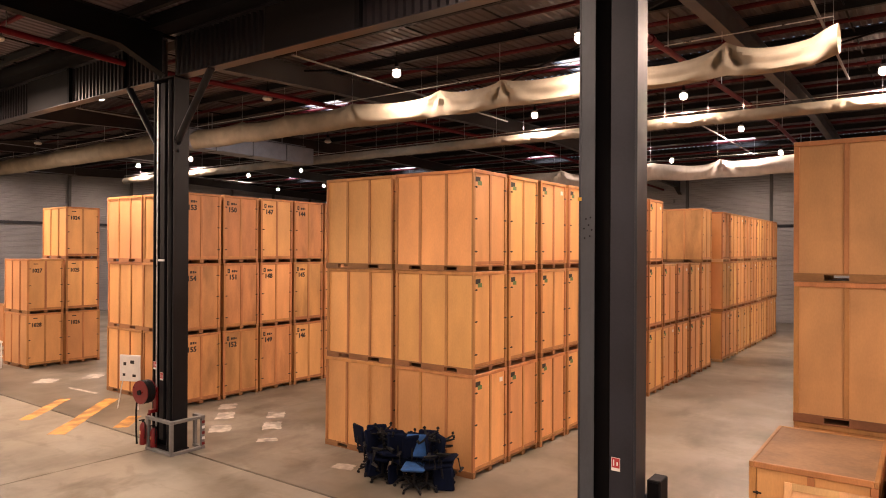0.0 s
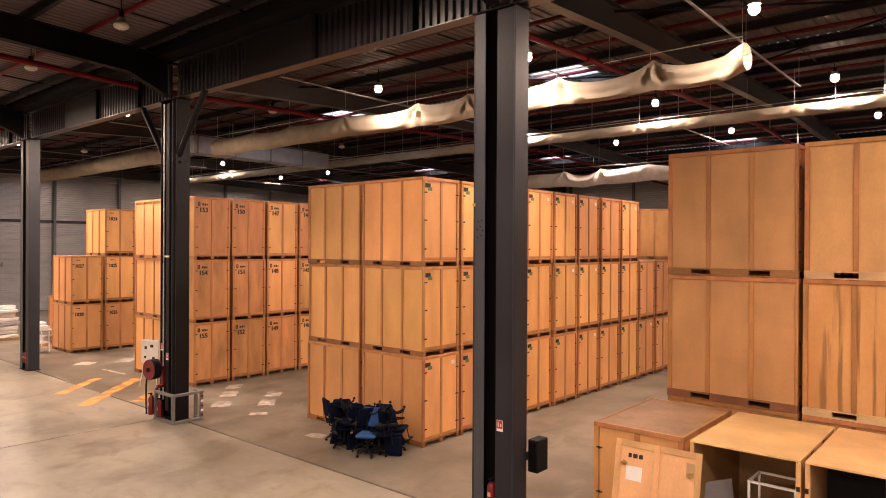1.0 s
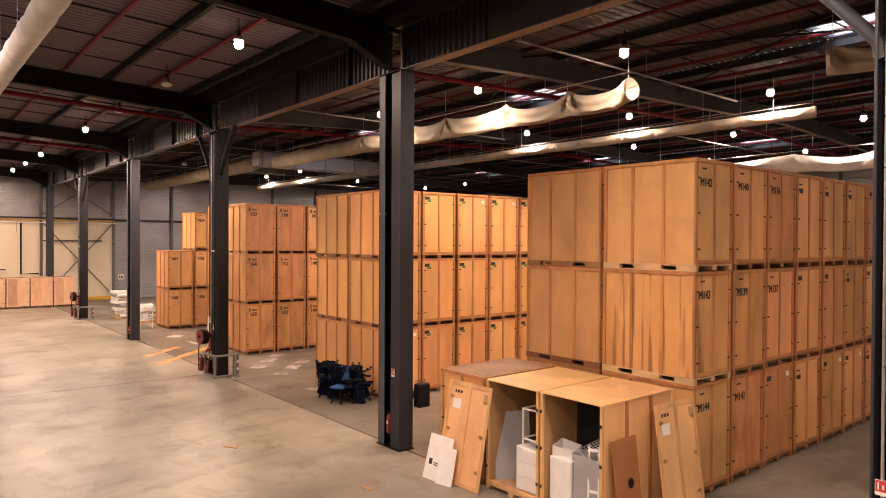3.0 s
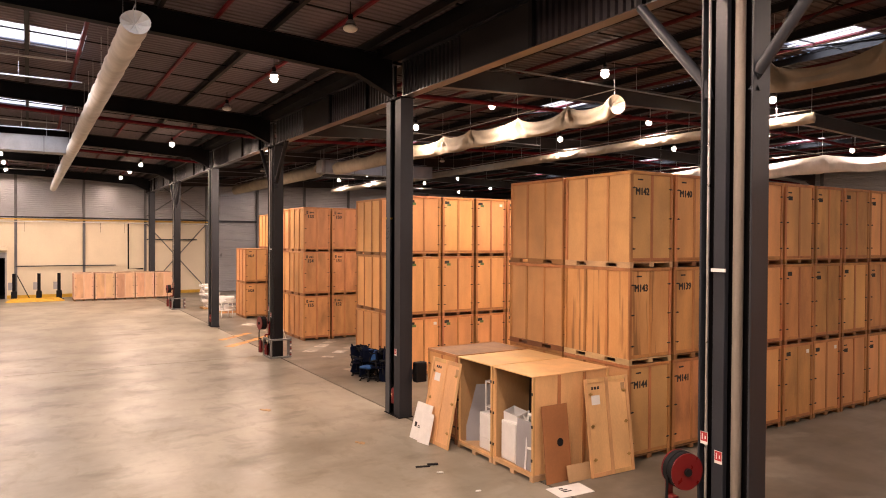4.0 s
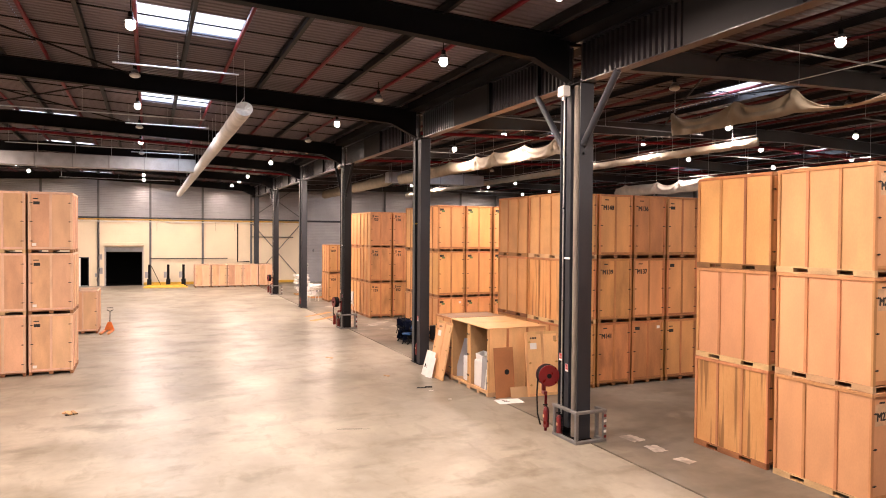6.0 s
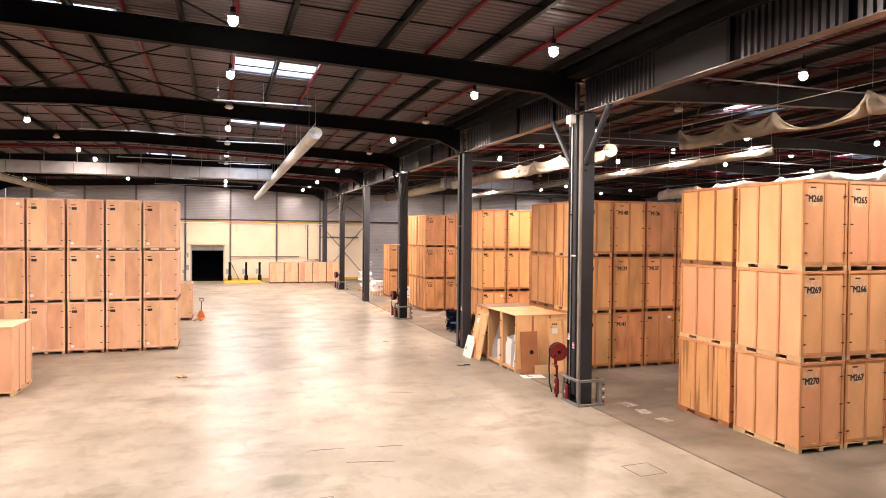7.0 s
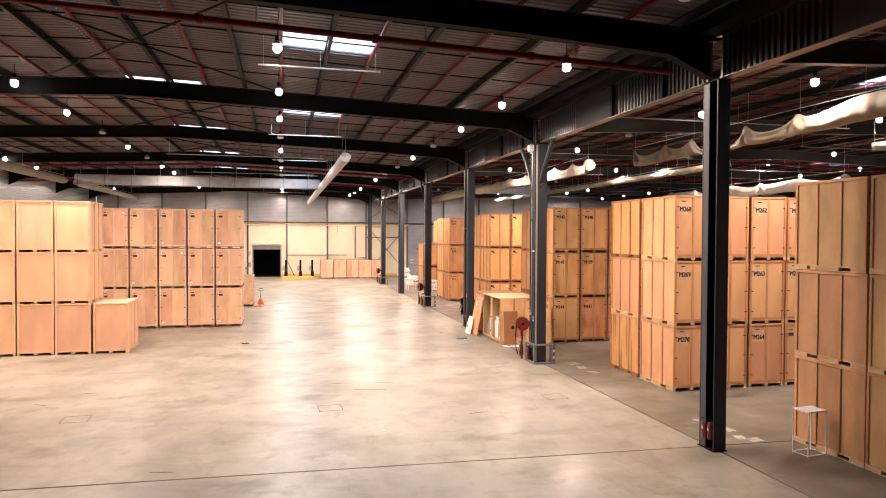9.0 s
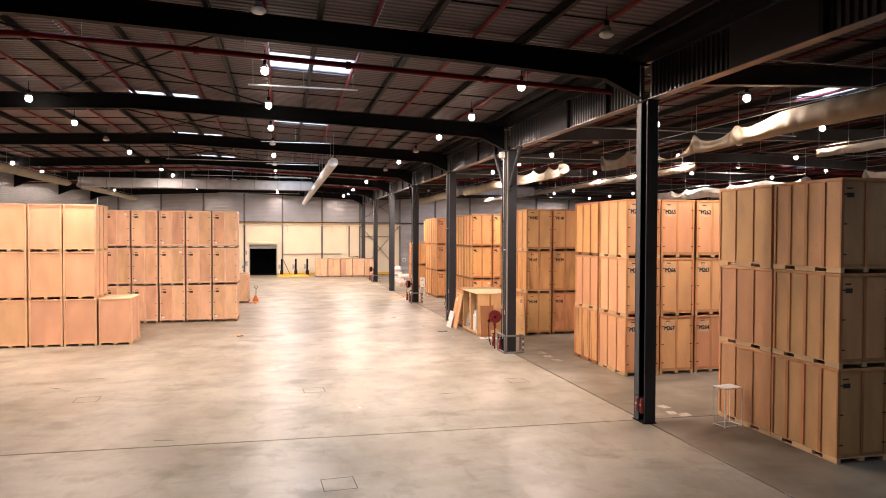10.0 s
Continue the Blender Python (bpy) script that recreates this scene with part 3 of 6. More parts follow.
# dock door: frame, raised roller box and the dark dock behind
door = thing("door_1", "open dock door with raised shutter onto an unlit dock", "door", kind="structure")
part("door_frame", boxes((X_FAR - 0.05, DOOR_Y0 - 0.12, 0, X_FAR + 0.08, DOOR_Y0, DOOR_H), (X_FAR - 0.05, DOOR_Y1, 0, X_FAR + 0.08, DOOR_Y1 + 0.12, DOOR_H)), GREYCARD, door)
part("shutter", boxes((X_FAR - 0.15, DOOR_Y0, 3.35, X_FAR - 0.05, DOOR_Y1, DOOR_H), (X_FAR - 0.17, DOOR_Y0, 3.50, X_FAR - 0.03, DOOR_Y1, 3.55)), ZINC, door)
part("shutter_box", boxes((X_FAR + 0.003, DOOR_Y0 - 0.15, 3.95, X_FAR + 0.42, DOOR_Y1 + 0.2, 4.30), bevel=0.03), CREAM, door)
part("dock", boxes((X_FAR - 5.0, DOOR_Y0 - 0.5, -0.3, X_FAR - 4.9, DOOR_Y1 + 0.5, 4.6), (X_FAR - 5.0, DOOR_Y0 - 0.6, -0.3, X_FAR - 0.26, DOOR_Y0 - 0.4, 4.6),
     (X_FAR - 5.0, DOOR_Y1 + 0.4, -0.3, X_FAR - 0.26, DOOR_Y1 + 0.6, 4.6), (X_FAR - 5.0, DOOR_Y0 - 0.6, 4.5, X_FAR - 0.26, DOOR_Y1 + 0.6, 4.6), (X_FAR - 5.0, DOOR_Y0 - 0.6, -0.3, X_FAR - 0.26, DOOR_Y1 + 0.6, -0.02)), VOID, door)
side = thing("door_2", "white side door standing half open", "door", kind="structure")
part("leaf", boxes((X_FAR - 0.14, SIDE_Y0, 0, X_FAR - 0.08, SIDE_Y0 + 1.0, SIDE_H), bevel=0.005), WHITE, side)
part("door_frame", boxes((X_FAR - 0.05, SIDE_Y0 - 0.08, 0, X_FAR + 0.03, SIDE_Y0, SIDE_H), (X_FAR - 0.05, SIDE_Y1, 0, X_FAR + 0.03, SIDE_Y1 + 0.08, SIDE_H), (X_FAR - 0.05, SIDE_Y0 - 0.08, SIDE_H, X_FAR + 0.03, SIDE_Y1 + 0.08, SIDE_H + 0.08)), STEEL, side)
part("lobby", boxes((X_FAR - 1.6, SIDE_Y0 - 0.2, -0.02, X_FAR - 1.5, SIDE_Y1 + 0.2, 3.0), (X_FAR - 1.6, SIDE_Y0 - 0.3, -0.02, X_FAR - 0.26, SIDE_Y0 - 0.2, 3.0), (X_FAR - 1.6, SIDE_Y1 + 0.2, -0.02, X_FAR - 0.26, SIDE_Y1 + 0.3, 3.0), (X_FAR - 1.6, SIDE_Y0 - 0.3, 2.9, X_FAR - 0.26, SIDE_Y1 + 0.3, 3.0)), VOID, side)


# ---- steel frame ----
def column(x, braced, paint):
    """H column, web along the row of columns, with base plate; braced ones carry tubular knee braces and pipes."""
    c = thing("column", ("grey" if paint == STEEL else "black") + " painted steel H column" + (" with tubular knee braces and pipes" if braced else ""), "column", "columns along the hall", at=pose(x, 9.7, 0))
    top = 9.0
    hw, hy = (0.44, 0.20) if x < 12 else (0.29, 0.17)
    part("flange", boxes((-hw, -hy, 0, -hw + 0.035, hy, top), bevel=0.004), paint, c)
    part("flange", boxes((hw - 0.035, -hy, 0, hw, hy, top), bevel=0.004), paint, c)
    # web near black: the shade between the flanges is in its colour
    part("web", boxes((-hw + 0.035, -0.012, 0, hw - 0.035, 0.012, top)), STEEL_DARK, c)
    part("base_plate", boxes((-hw - 0.03, -hy - 0.03, 0.0, hw + 0.03, hy + 0.03, 0.025), bevel=0.005), STEEL_DARK, c)
    part("cap_plate", boxes((-hw - 0.03, -hy - 0.03, top - 0.03, hw + 0.03, hy + 0.03, top - 0.002)), STEEL_DARK, c)
    if not braced:
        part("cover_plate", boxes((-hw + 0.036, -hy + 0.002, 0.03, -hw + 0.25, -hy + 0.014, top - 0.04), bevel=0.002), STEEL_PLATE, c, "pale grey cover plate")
        if hw > 0.4:
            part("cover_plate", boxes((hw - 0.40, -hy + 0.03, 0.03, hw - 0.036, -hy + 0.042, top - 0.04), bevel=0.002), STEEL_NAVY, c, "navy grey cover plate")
            bm = bmesh.new()
            for bx, bz in ((0.06, 0.0), (0.14, 0.03), (0.05, 0.14), (0.12, 0.19), (0.17, 0.12), (0.08, 0.28), (0.15, 0.30)):
                cyl(bm, (-hw + 0.036 + bx, -hy - 0.004, 5.05 + bz), (-hw + 0.036 + bx, -hy + 0.006, 5.05 + bz), 0.014, 8)
            part("bolt_hole", bm, BLACK, c, "cluster of dark bolt holes")
    if braced:
        for s in (-1, 1):
            bm = bmesh.new()
            tube(bm, [(s * (hw - 0.06), -0.1, 7.2), (s * hw, -0.1, 7.45), (s * 1.75, -0.1, 9.0)], 0.085, 10)
            part("knee_brace", bm, paint, c, smooth=True)
        bm = bmesh.new()
        cyl(bm, (0.16, -0.10, 0.0), (0.16, -0.10, 8.95), 0.075)
        part("downpipe", bm, PIPE_TAN if paint == STEEL else STEEL_BLACK, c, "beige downpipe" if paint == STEEL else "black downpipe", smooth=True)
        part("cable_channel", boxes((-0.22, -0.16, 0.2, -0.02, -0.06, 8.9), bevel=0.008), paint, c)
        bm = bmesh.new()
        cyl(bm, (-0.31, -0.17, 0.5), (-0.31, -0.17, 8.9), 0.022, 8)
        part("conduit", bm, CHROME, c, smooth=True)
        part("strap", boxes((-0.24, -0.19, 4.55, 0.0, -0.16, 4.60)), WHITE, c)
    return c


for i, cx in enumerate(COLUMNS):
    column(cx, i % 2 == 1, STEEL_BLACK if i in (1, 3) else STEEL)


def rafter(x, ys, name_label, paint):
    """Welded I rafter with haunches; ys runs from support over the ridge to the other support."""
    r = thing("rafter", name_label, "roof beam", "rafters")
    ends = (ys[0], ys[-1])
    def low(y):
        d = min(abs(y - ends[0]), abs(y - ends[1]))
        return deck_z(y) - 0.22 - 0.60 - (0.42 * max(0, 1 - d / 1.1)) - 0.10 * max(0, 1 - d / 5.0)
    bm = bmesh.new()
    for side_x in (x - 0.008, x + 0.008):
        lo = [bm.verts.new((side_x, y, low(y))) for y in ys]
        hi = [bm.verts.new((side_x, y, deck_z(y) - 0.22)) for y in ys]
        for k in range(len(ys) - 1):
            bm.faces.new((lo[k], lo[k + 1], hi[k + 1], hi[k]))
    part("web", bm, paint, r)
    for fn, nm in ((low, "bottom_flange"), (lambda y: deck_z(y) - 0.24, "top_flange")):
        bm = bmesh.new()
        rows = [[bm.verts.new((x + sx, y, fn(y) + dz)) for sx, dz in ((-0.13, 0), (0.13, 0), (0.13, 0.022), (-0.13, 0.022))] for y in ys]
        for a, b in zip(rows, rows[1:]):
            for k in range(4):
                bm.faces.new((a[k], b[k], b[(k + 1) % 4], a[(k + 1) % 4]))
        part(nm, bm, paint, r)


def steps(a, b):
    s = -1 if b < a else 1
    d = abs(b - a)
    return [a + s * v for v in (0, 0.55, 1.1, 3.0, 5.0, d / 2 - 2, d / 2, d / 2 + 2, d - 5.0, d - 3.0, d - 1.1, d - 0.55, d)]


# left nave rafters near black, right nave ones coloured as lit
for cx in COLUMNS:
    rafter(cx, steps(9.45, Y_LEFT), "dark haunched steel roof rafter", STEEL_DARK)
    rafter(cx, steps(9.95, Y_RIGHT), "haunched steel roof rafter, grey with lamp light in its colour", RAFTER_LIT)

for x0, x1 in zip([X_FAR] + COLUMNS, COLUMNS + [X_BACK]):
    g = thing("valley_girder", "grey steel valley girder with ribbed web", "roof beam", "valley girders")
    bm = bmesh.new()
    ribbed(bm, x0 + 0.2, x1 - 0.2, 0.19, 0.06, lambda u, d: ((u, 9.67 + d, 9.02), (u, 9.67 + d, 10.02)))
    part("web", bm, GIRDER, g)
    part("bottom_flange", boxes((x0 + 0.14, 9.55, 9.0, x1 - 0.14, 9.85, 9.02)), GIRDER, g)
    part("top_flange", boxes((x0 + 0.14, 9.55, 10.02, x1 - 0.14, 9.85, 10.05)), GIRDER, g)
    m = (x0 + x1) / 2
    part("splice_plate", boxes((m - 2.1, 9.640, 9.022, m + 0.6, 9.664, 10.018)), PURLIN, g)
    for sx in (m + 0.66, m + 3.6):
        part("stiffener", boxes((sx - 0.06, 9.56, 9.02, sx + 0.06, 9.66, 10.02)), STEEL_DARK, g)

    bm = bmesh.new()
    prof = ((9.05, 10.36), (9.05, 10.052), (10.35, 10.052), (10.35, 10.36), (10.33, 10.36), (10.33, 10.072), (9.07, 10.072), (9.07, 10.36))
    ends = [[bm.verts.new((gx, py, pz)) for py, pz in prof] for gx in (x0 + 0.14, x1 - 0.14)]
    for k in range(8):
        bm.faces.new((ends[0][k], ends[0][(k + 1) % 8], ends[1][(k + 1) % 8], ends[1][k]))
    part("gutter", bm, STEEL_DARK, g)
    for k in range(1, 5):
        sx = x0 + (x1 - x0) * k / 5
        for ya, yb in ((Y_LEFT + 0.3, VALLEY - 0.7), (VALLEY + 0.7, Y_RIGHT - 0.3)):
            ym = RIDGE_L if yb < VALLEY else RIDGE_R
            bm = bmesh.new()
            tube(bm, [(sx, y, deck_z(y) - 0.11) for y in (ya, ym, yb)], 0.022, 6)
            tagged(part("sag_rod", bm, STEEL_DARK), "thin dark tie rod across the roof purlins", "tie rod", "tie rods")

# purlins and sprinkler lines
for ys, ye in ((Y_LEFT, VALLEY), (VALLEY, Y_RIGHT)):
    y = ys + 1.15 if ys < 0 else ys + 0.45
    k = 0
    while y < ye - 0.4:
        if k % 2 == 0:
            z = deck_z(y)
            bm = bmesh.new()
            prof = ((-0.055, -0.24), (0.055, -0.24), (0.055, -0.222), (0.008, -0.222), (0.008, -0.02), (0.055, -0.02), (0.055, -0.005), (-0.06, -0.005), (-0.06, -0.02), (-0.008, -0.02), (-0.008, -0.222), (-0.055, -0.222))
            ends = [[bm.verts.new((px, y + py, z + pz)) for py, pz in prof] for px in (X_FAR, X_BACK)]
            for q in range(12):
                bm.faces.new((ends[0][q], ends[0][(q + 1) % 12], ends[1][(q + 1) % 12], ends[1][q]))
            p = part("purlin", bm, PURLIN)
            tagged(p, "dark grey steel roof purlin", "purlin", "purlins")
        else:
            z = deck_z(y) - 0.13
            bm = bmesh.new()
            cyl(bm, (X_FAR, y, z), (X_BACK, y, z), 0.06, 8)
            p = part("sprinkler_pipe", bm, RED if y < VALLEY else RED_DULL, smooth=True)
            tagged(p, "red painted sprinkler pipe under the roof", "pipe", "sprinkler pipes")
        y += 1.325
        k += 1
for mx, (ya, yb) in ((17.4, (Y_LEFT, 9.2)), (-16.4, (Y_LEFT, 9.2)), (-27.9, (Y_LEFT, 9.2)), (-16.4, (10.2, Y_RIGHT)), (-5.2, (10.2, Y_RIGHT))):
    bm = bmesh.new()
    yy = [ya + (yb - ya) * i / 8 for i in range(9)]
    tube(bm, [(mx, y, deck_z(y) - 0.92) for y in yy], 0.075, 10)
    sm = thing("sprinkler_main", "red painted sprinkler main pipe on hangers", "pipe", "sprinkler mains")
    part("pipe", bm, RED, sm, smooth=True)
    for k, y in enumerate(yy[1:-1]):
        bm = bmesh.new()
        cyl(bm, (mx, y - 0.07, deck_z(y) - 0.92), (mx, y + 0.07, deck_z(y) - 0.92), 0.108, 12)
        part("coupling", bm, RED, sm, smooth=True)
        bm = bmesh.new()
        cyl(bm, (mx, y + 1.2, deck_z(y + 1.2) - 0.86), (mx, y + 1.2, deck_z(y + 1.2) - 0.02), 0.012, 6)
        part("hanger", bm, CHROME, sm)

# roof bracing and bright cable trays
for k in (-3, -1, 0, 1):
    xa, xb = -3.85 + BAY * k, 7.45 + BAY * k
    for ya, yb in ((-8.65, -0.7), (14.0, 22.0)):
        b = thing("roof_brace", "thin dark crossed roof bracing rods", "brace", "roof braces")
        for p, q in (((xa, ya), (xb, yb)), ((xa, yb), (xb, ya))):
            bm = bmesh.new()
            cyl(bm, (*p, deck_z(p[1]) - 0.35), (*q, deck_z(q[1]) - 0.35), 0.03, 6)
            part("rod", bm, STEEL_DARK, b)
TRAYS = [(x, -1.3, 2.15, 9.95) for x in (13.5, 0.05, -11.2, -22.5)] + [(-7.4 + BAY * k, -7.0, 1.7, 9.7) for k in range(-3, 1)]
TRAYS += [(-2.0 + BAY * k, 11.9, 22.7, 9.8) for k in range(-4, 4)] + [(-7.4 + BAY * k, 25.0, 37.6, 9.8) for k in range(-3, 4)]
for x, ya, yb, z in TRAYS:
    t = thing("cable_tray", "thin bright galvanised cable tray hung under the roof", "cable tray", "cable trays")
    h = 0.025 if ya > VALLEY else 0.04
    part("tray", boxes((x - h, ya, z, x + h, yb, z + 0.012), (x - h, ya, z + 0.012, x - h + 0.006, yb, z + 0.035), (x + h - 0.006, ya, z + 0.012, x + h, yb, z + 0.035)), ZINC if ya > VALLEY else ZINC_BRIGHT, t)
    for y in (ya + 0.15, (ya + yb) / 2, yb - 0.15):
        bm = bmesh.new()
        cyl(bm, (x, y, z + 0.012), (x, y, deck_z(y) - 0.01), 0.004, 5)
        part("hanger", bm, CHROME, t)


# ---- lamps ----
def high_bay(lit):
    h = thing("high_bay_lamp", "lit high-bay lamp hanging from the roof" if lit else "unlit high-bay lamp hanging from the roof", "lamp", "high-bay lamps")
    bm = bmesh.new()
    bmesh.ops.create_cone(bm, cap_ends=False, segments=16, radius1=0.13, radius2=0.07, depth=0.10, matrix=Matrix.Translation((0, 0, 0.12)))
    part("reflector", bm, ZINC, h, smooth=True)
    bm = bmesh.new()
    cyl(bm, (0, 0, 0.16), (0, 0, 0.30), 0.06)
    part("ballast", bm, STEEL_DARK, h, smooth=True)
    bm = bmesh.new()
    cyl(bm, (0, 0, 0.28), (0, 0, 0.70), 0.012, 6)
    part("hanger", bm, STEEL_DARK, h)
    bm = bmesh.new()
    if lit:
        ball(bm, (0, 0, -0.03), 0.118, sz=1.0, seg=20)
    else:
        ball(bm, (0, 0, -0.02), 0.17, sz=0.5, seg=16)
    part("bulb", bm, BULB if lit else BULB_OFF, h, smooth=True)
    return h


for lit, places in ((True, LAMPS_ON), (False, LAMPS_OFF)):
    lamp = high_bay(lit)
    lamp.location = places[0]
    for p in places[1:]:
        copy_thing(lamp, pose(*p))


# ---- air ducts ----
def cloth_duct(x0, x1, y, z, r, full, mat, label, seed, hang=2.6, drop=0.38, hoop=True, at=()):
    """A cloth air duct along x, hung from a wire. full(x) is 1 where it is blown up and 0 where it hangs slack in swags."""
    rnd = random.Random(seed)
    s = 1 if x1 > x0 else -1
    n = int(abs(x1 - x0) / 0.12)
    hooks = [x0, *at]
    while abs(hooks[-1] - x0) < abs(x1 - x0):
        hooks.append(hooks[-1] + s * hang * rnd.uniform(0.7, 1.35))
    sags = [rnd.uniform(0.6, 1.25) for h in hooks]
    bm = bmesh.new()
    rings = []
    half = 10
    for i in range(n + 1):
        x = x0 + (x1 - x0) * i / n
        j = max(k for k, h in enumerate(hooks) if s * (x - h) >= -1e-6)
        j = min(j, len(hooks) - 2)
        u = min(1.0, abs((x - hooks[j]) / (hooks[j + 1] - hooks[j])))
        end = max(0.0, 1 - abs(x - x0) / 0.45) if hoop else 0.0
        f = max(0.0, min(1.0, full(x)), end)
        dip = 4 * u * (1 - u)
        swag = (1 - f) * (drop(x) if callable(drop) else drop) * sags[j] * 2 * r * dip ** 0.6
        low = (1 - f) * r * (0.22 + 0.14 * dip * sags[j]) + 0.10 * r * noise.noise((x * 0.8, seed, 0))
        top, bottom = z + r * (1 - 0.2 * end) - swag, z - r * (1 - 0.2 * end) - low
        ring = []
        for k in range(2 * half):
            side = 1 if k < half else -1
            v = (k + 0.5) / half if k < half else 2 - (k + 0.5) / half
            a = math.pi * v
            zz = top + (bottom - top) * (f * 0.5 * (1 - math.cos(a)) + (1 - f) * v)
            away = min(u, 1 - u) * abs(hooks[j + 1] - hooks[j])
            under = z + r - zz
            pleat = math.cos(8.0 * math.atan2(under, away + 0.02) + seed + side) * math.exp(-((away ** 2 + under ** 2) ** 0.5 / 0.9) ** 2) * min(1.0, under / 0.15)
            hang_fold = math.sin(11.0 * v - 3.5 * dip + seed) * dip * 0.5
            flat = (0.10 + 0.30 * v * (1 - 0.6 * v) + 0.22 * dip * v) * (1 - v ** 6)
            w = f * math.sin(a) * (1 + 0.10 * math.sin(7 * x + 3 * v * side + seed + 3 * noise.noise((x * 0.6, v, seed))) * (0.4 + noise.noise((x * 0.9, 2 * v * side, seed)))) + (1 - f) * (flat + 0.34 * (pleat + 0.8 * hang_fold) * math.sin(a) + 0.08 * noise.noise((x * 0.9, v * 2, seed + side)))
            ring.append(bm.verts.new((x, y + side * r * max(0.02, w), zz)))
        rings.append(ring)
    seg = 2 * half
    for a, b in zip(rings, rings[1:]):
        for k in range(seg):
            bm.faces.new((a[k], a[(k + 1) % seg], b[(k + 1) % seg], b[k]))
    for ring, d in ((rings[0], s * 0.12), (rings[-1], -s * 0.12)):
        mid_z = sum(v.co.z for v in ring) / seg
        inner = [bm.verts.new((v.co.x + d * (1.0 if k % 2 else 0.55), y + 0.5 * (v.co.y - y), mid_z + 0.5 * (v.co.z - mid_z))) for k, v in enumerate(ring)]
        c = bm.verts.new((ring[0].co.x + d * 1.5, y, mid_z))
        for k in range(seg):
            bm.faces.new((ring[k], ring[(k + 1) % seg], inner[(k + 1) % seg], inner[k]))
            bm.faces.new((inner[k], inner[(k + 1) % seg], c))
    d = thing("cloth_duct", label, "air duct", "cloth air ducts")
    part("sleeve", bm, mat, d, smooth=True)
    bm = bmesh.new()
    tube(bm, [(x0 + s * 0.1, y, z + r + 0.10), ((x0 + x1) / 2, y, z + r + 0.06), (x1, y, z + r + 0.10)], 0.012, 6)
    part("wire", bm, CHROME, d)
    for h in hooks[:-1]:
        bm = bmesh.new()
        cyl(bm, (h + s * 0.1, y, z + r - 0.05), (h + s * 0.1, y, deck_z(y) - 0.02), 0.006, 5)
        part("hook", bm, CHROME, d)
    return d


BEIGE = "slack beige cloth air duct hung in swags from a wire"
cloth_duct(-1.6, -23.6, 16.0, 9.18, 0.38, lambda x: min(0.55, (-11.0 - x) / 6), CLOTH, BEIGE, 1, 2.7, 0.40, True, (-3.75, -6.4, -9.5))
cloth_duct(-26.0, -46.0, 16.0, 9.30, 0.42, lambda x: 0.7, CLOTH, "sagging beige cloth air duct under the roof", 2, 3.4)
cloth_duct(3.4, 27.0, 16.0, 9.03, 0.38, lambda x: (x - 13.6) / 3, CLOTH, BEIGE, 3, 3.0, lambda x: 1.0 if 8.2 < x < 11.5 else 0.8, False, (6.1, 8.15, 11.48, 14.05))
cloth_duct(0.15, -43.0, 23.7, 9.31, 0.185, lambda x: 0.3, CLOTH, "thin beige cloth air duct hung from a wire", 4, 1.5, 0.05, False)
cloth_duct(9.5, 27.0, 23.7, 9.06, 0.185, lambda x: 0.3, CLOTH, "thin beige cloth air duct hung from a wire", 5, 1.5, 0.06, False)
cloth_duct(-0.4, -20.0, 32.0, 8.65, 0.42, lambda x: 0.35 + 0.3 * math.sin(x), CLOTH_WHITE, "sagging white cloth air duct", 6, 3.0)
cloth_duct(4.0, 27.0, 32.0, 8.65, 0.42, lambda x: 0.35 + 0.3 * math.sin(x), CLOTH_WHITE, "sagging white cloth air duct", 7, 3.0, 0.38, False)
cloth_duct(-0.73, -50.5, 2.42, 9.1, 0.27, lambda x: 0.85, CLOTH_WHITE, "narrow white cloth air duct hung under the roof", 8, 2.4, 0.1)
cloth_duct(-22.6, -3.0, -16.6, 9.2, 0.27, lambda x: 0.85, CLOTH, "sagging beige cloth air duct under the roof", 9, 3.0, 0.2)
cloth_duct(-24.2, -46.0, -16.2, 9.15, 0.25, lambda x: 0.7, CLOTH, "sagging beige cloth air duct under the roof", 10, 3.0, 0.2)

metal = []
for x, y0, y1, z, w, h in ((-23.4, -16.0, 2.3, 9.35, 0.9, 0.75), (-24.8, 15.4, 23.0, 9.35, 0.9, 0.75)):
    d = thing("sheet_metal_duct", "bright galvanised rectangular air duct", "air duct", "sheet metal ducts")
    part("casing", boxes((x - w / 2, y0, z - h / 2, x + w / 2, y1, z + h / 2), bevel=0.015), ZINC, d)
    yy = y0 + 0.2
    while yy < y1:
        part("flange", boxes((x - w / 2 - 0.03, yy - 0.02, z - h / 2 - 0.03, x + w / 2 + 0.03, yy + 0.02, z + h / 2 + 0.03)), DUCT_ZINC, d)
        part("strap", boxes((x - 0.02, yy + 0.1, z + h / 2, x + 0.02, yy + 0.13, deck_z(yy))), ZINC, d)
        yy += 1.9


# ---- storage crates ----
W, D, H = 1.40, 2.16, 2.195          # door width, depth, height
PITCH_Y, PITCH_Z = 1.47, 2.2


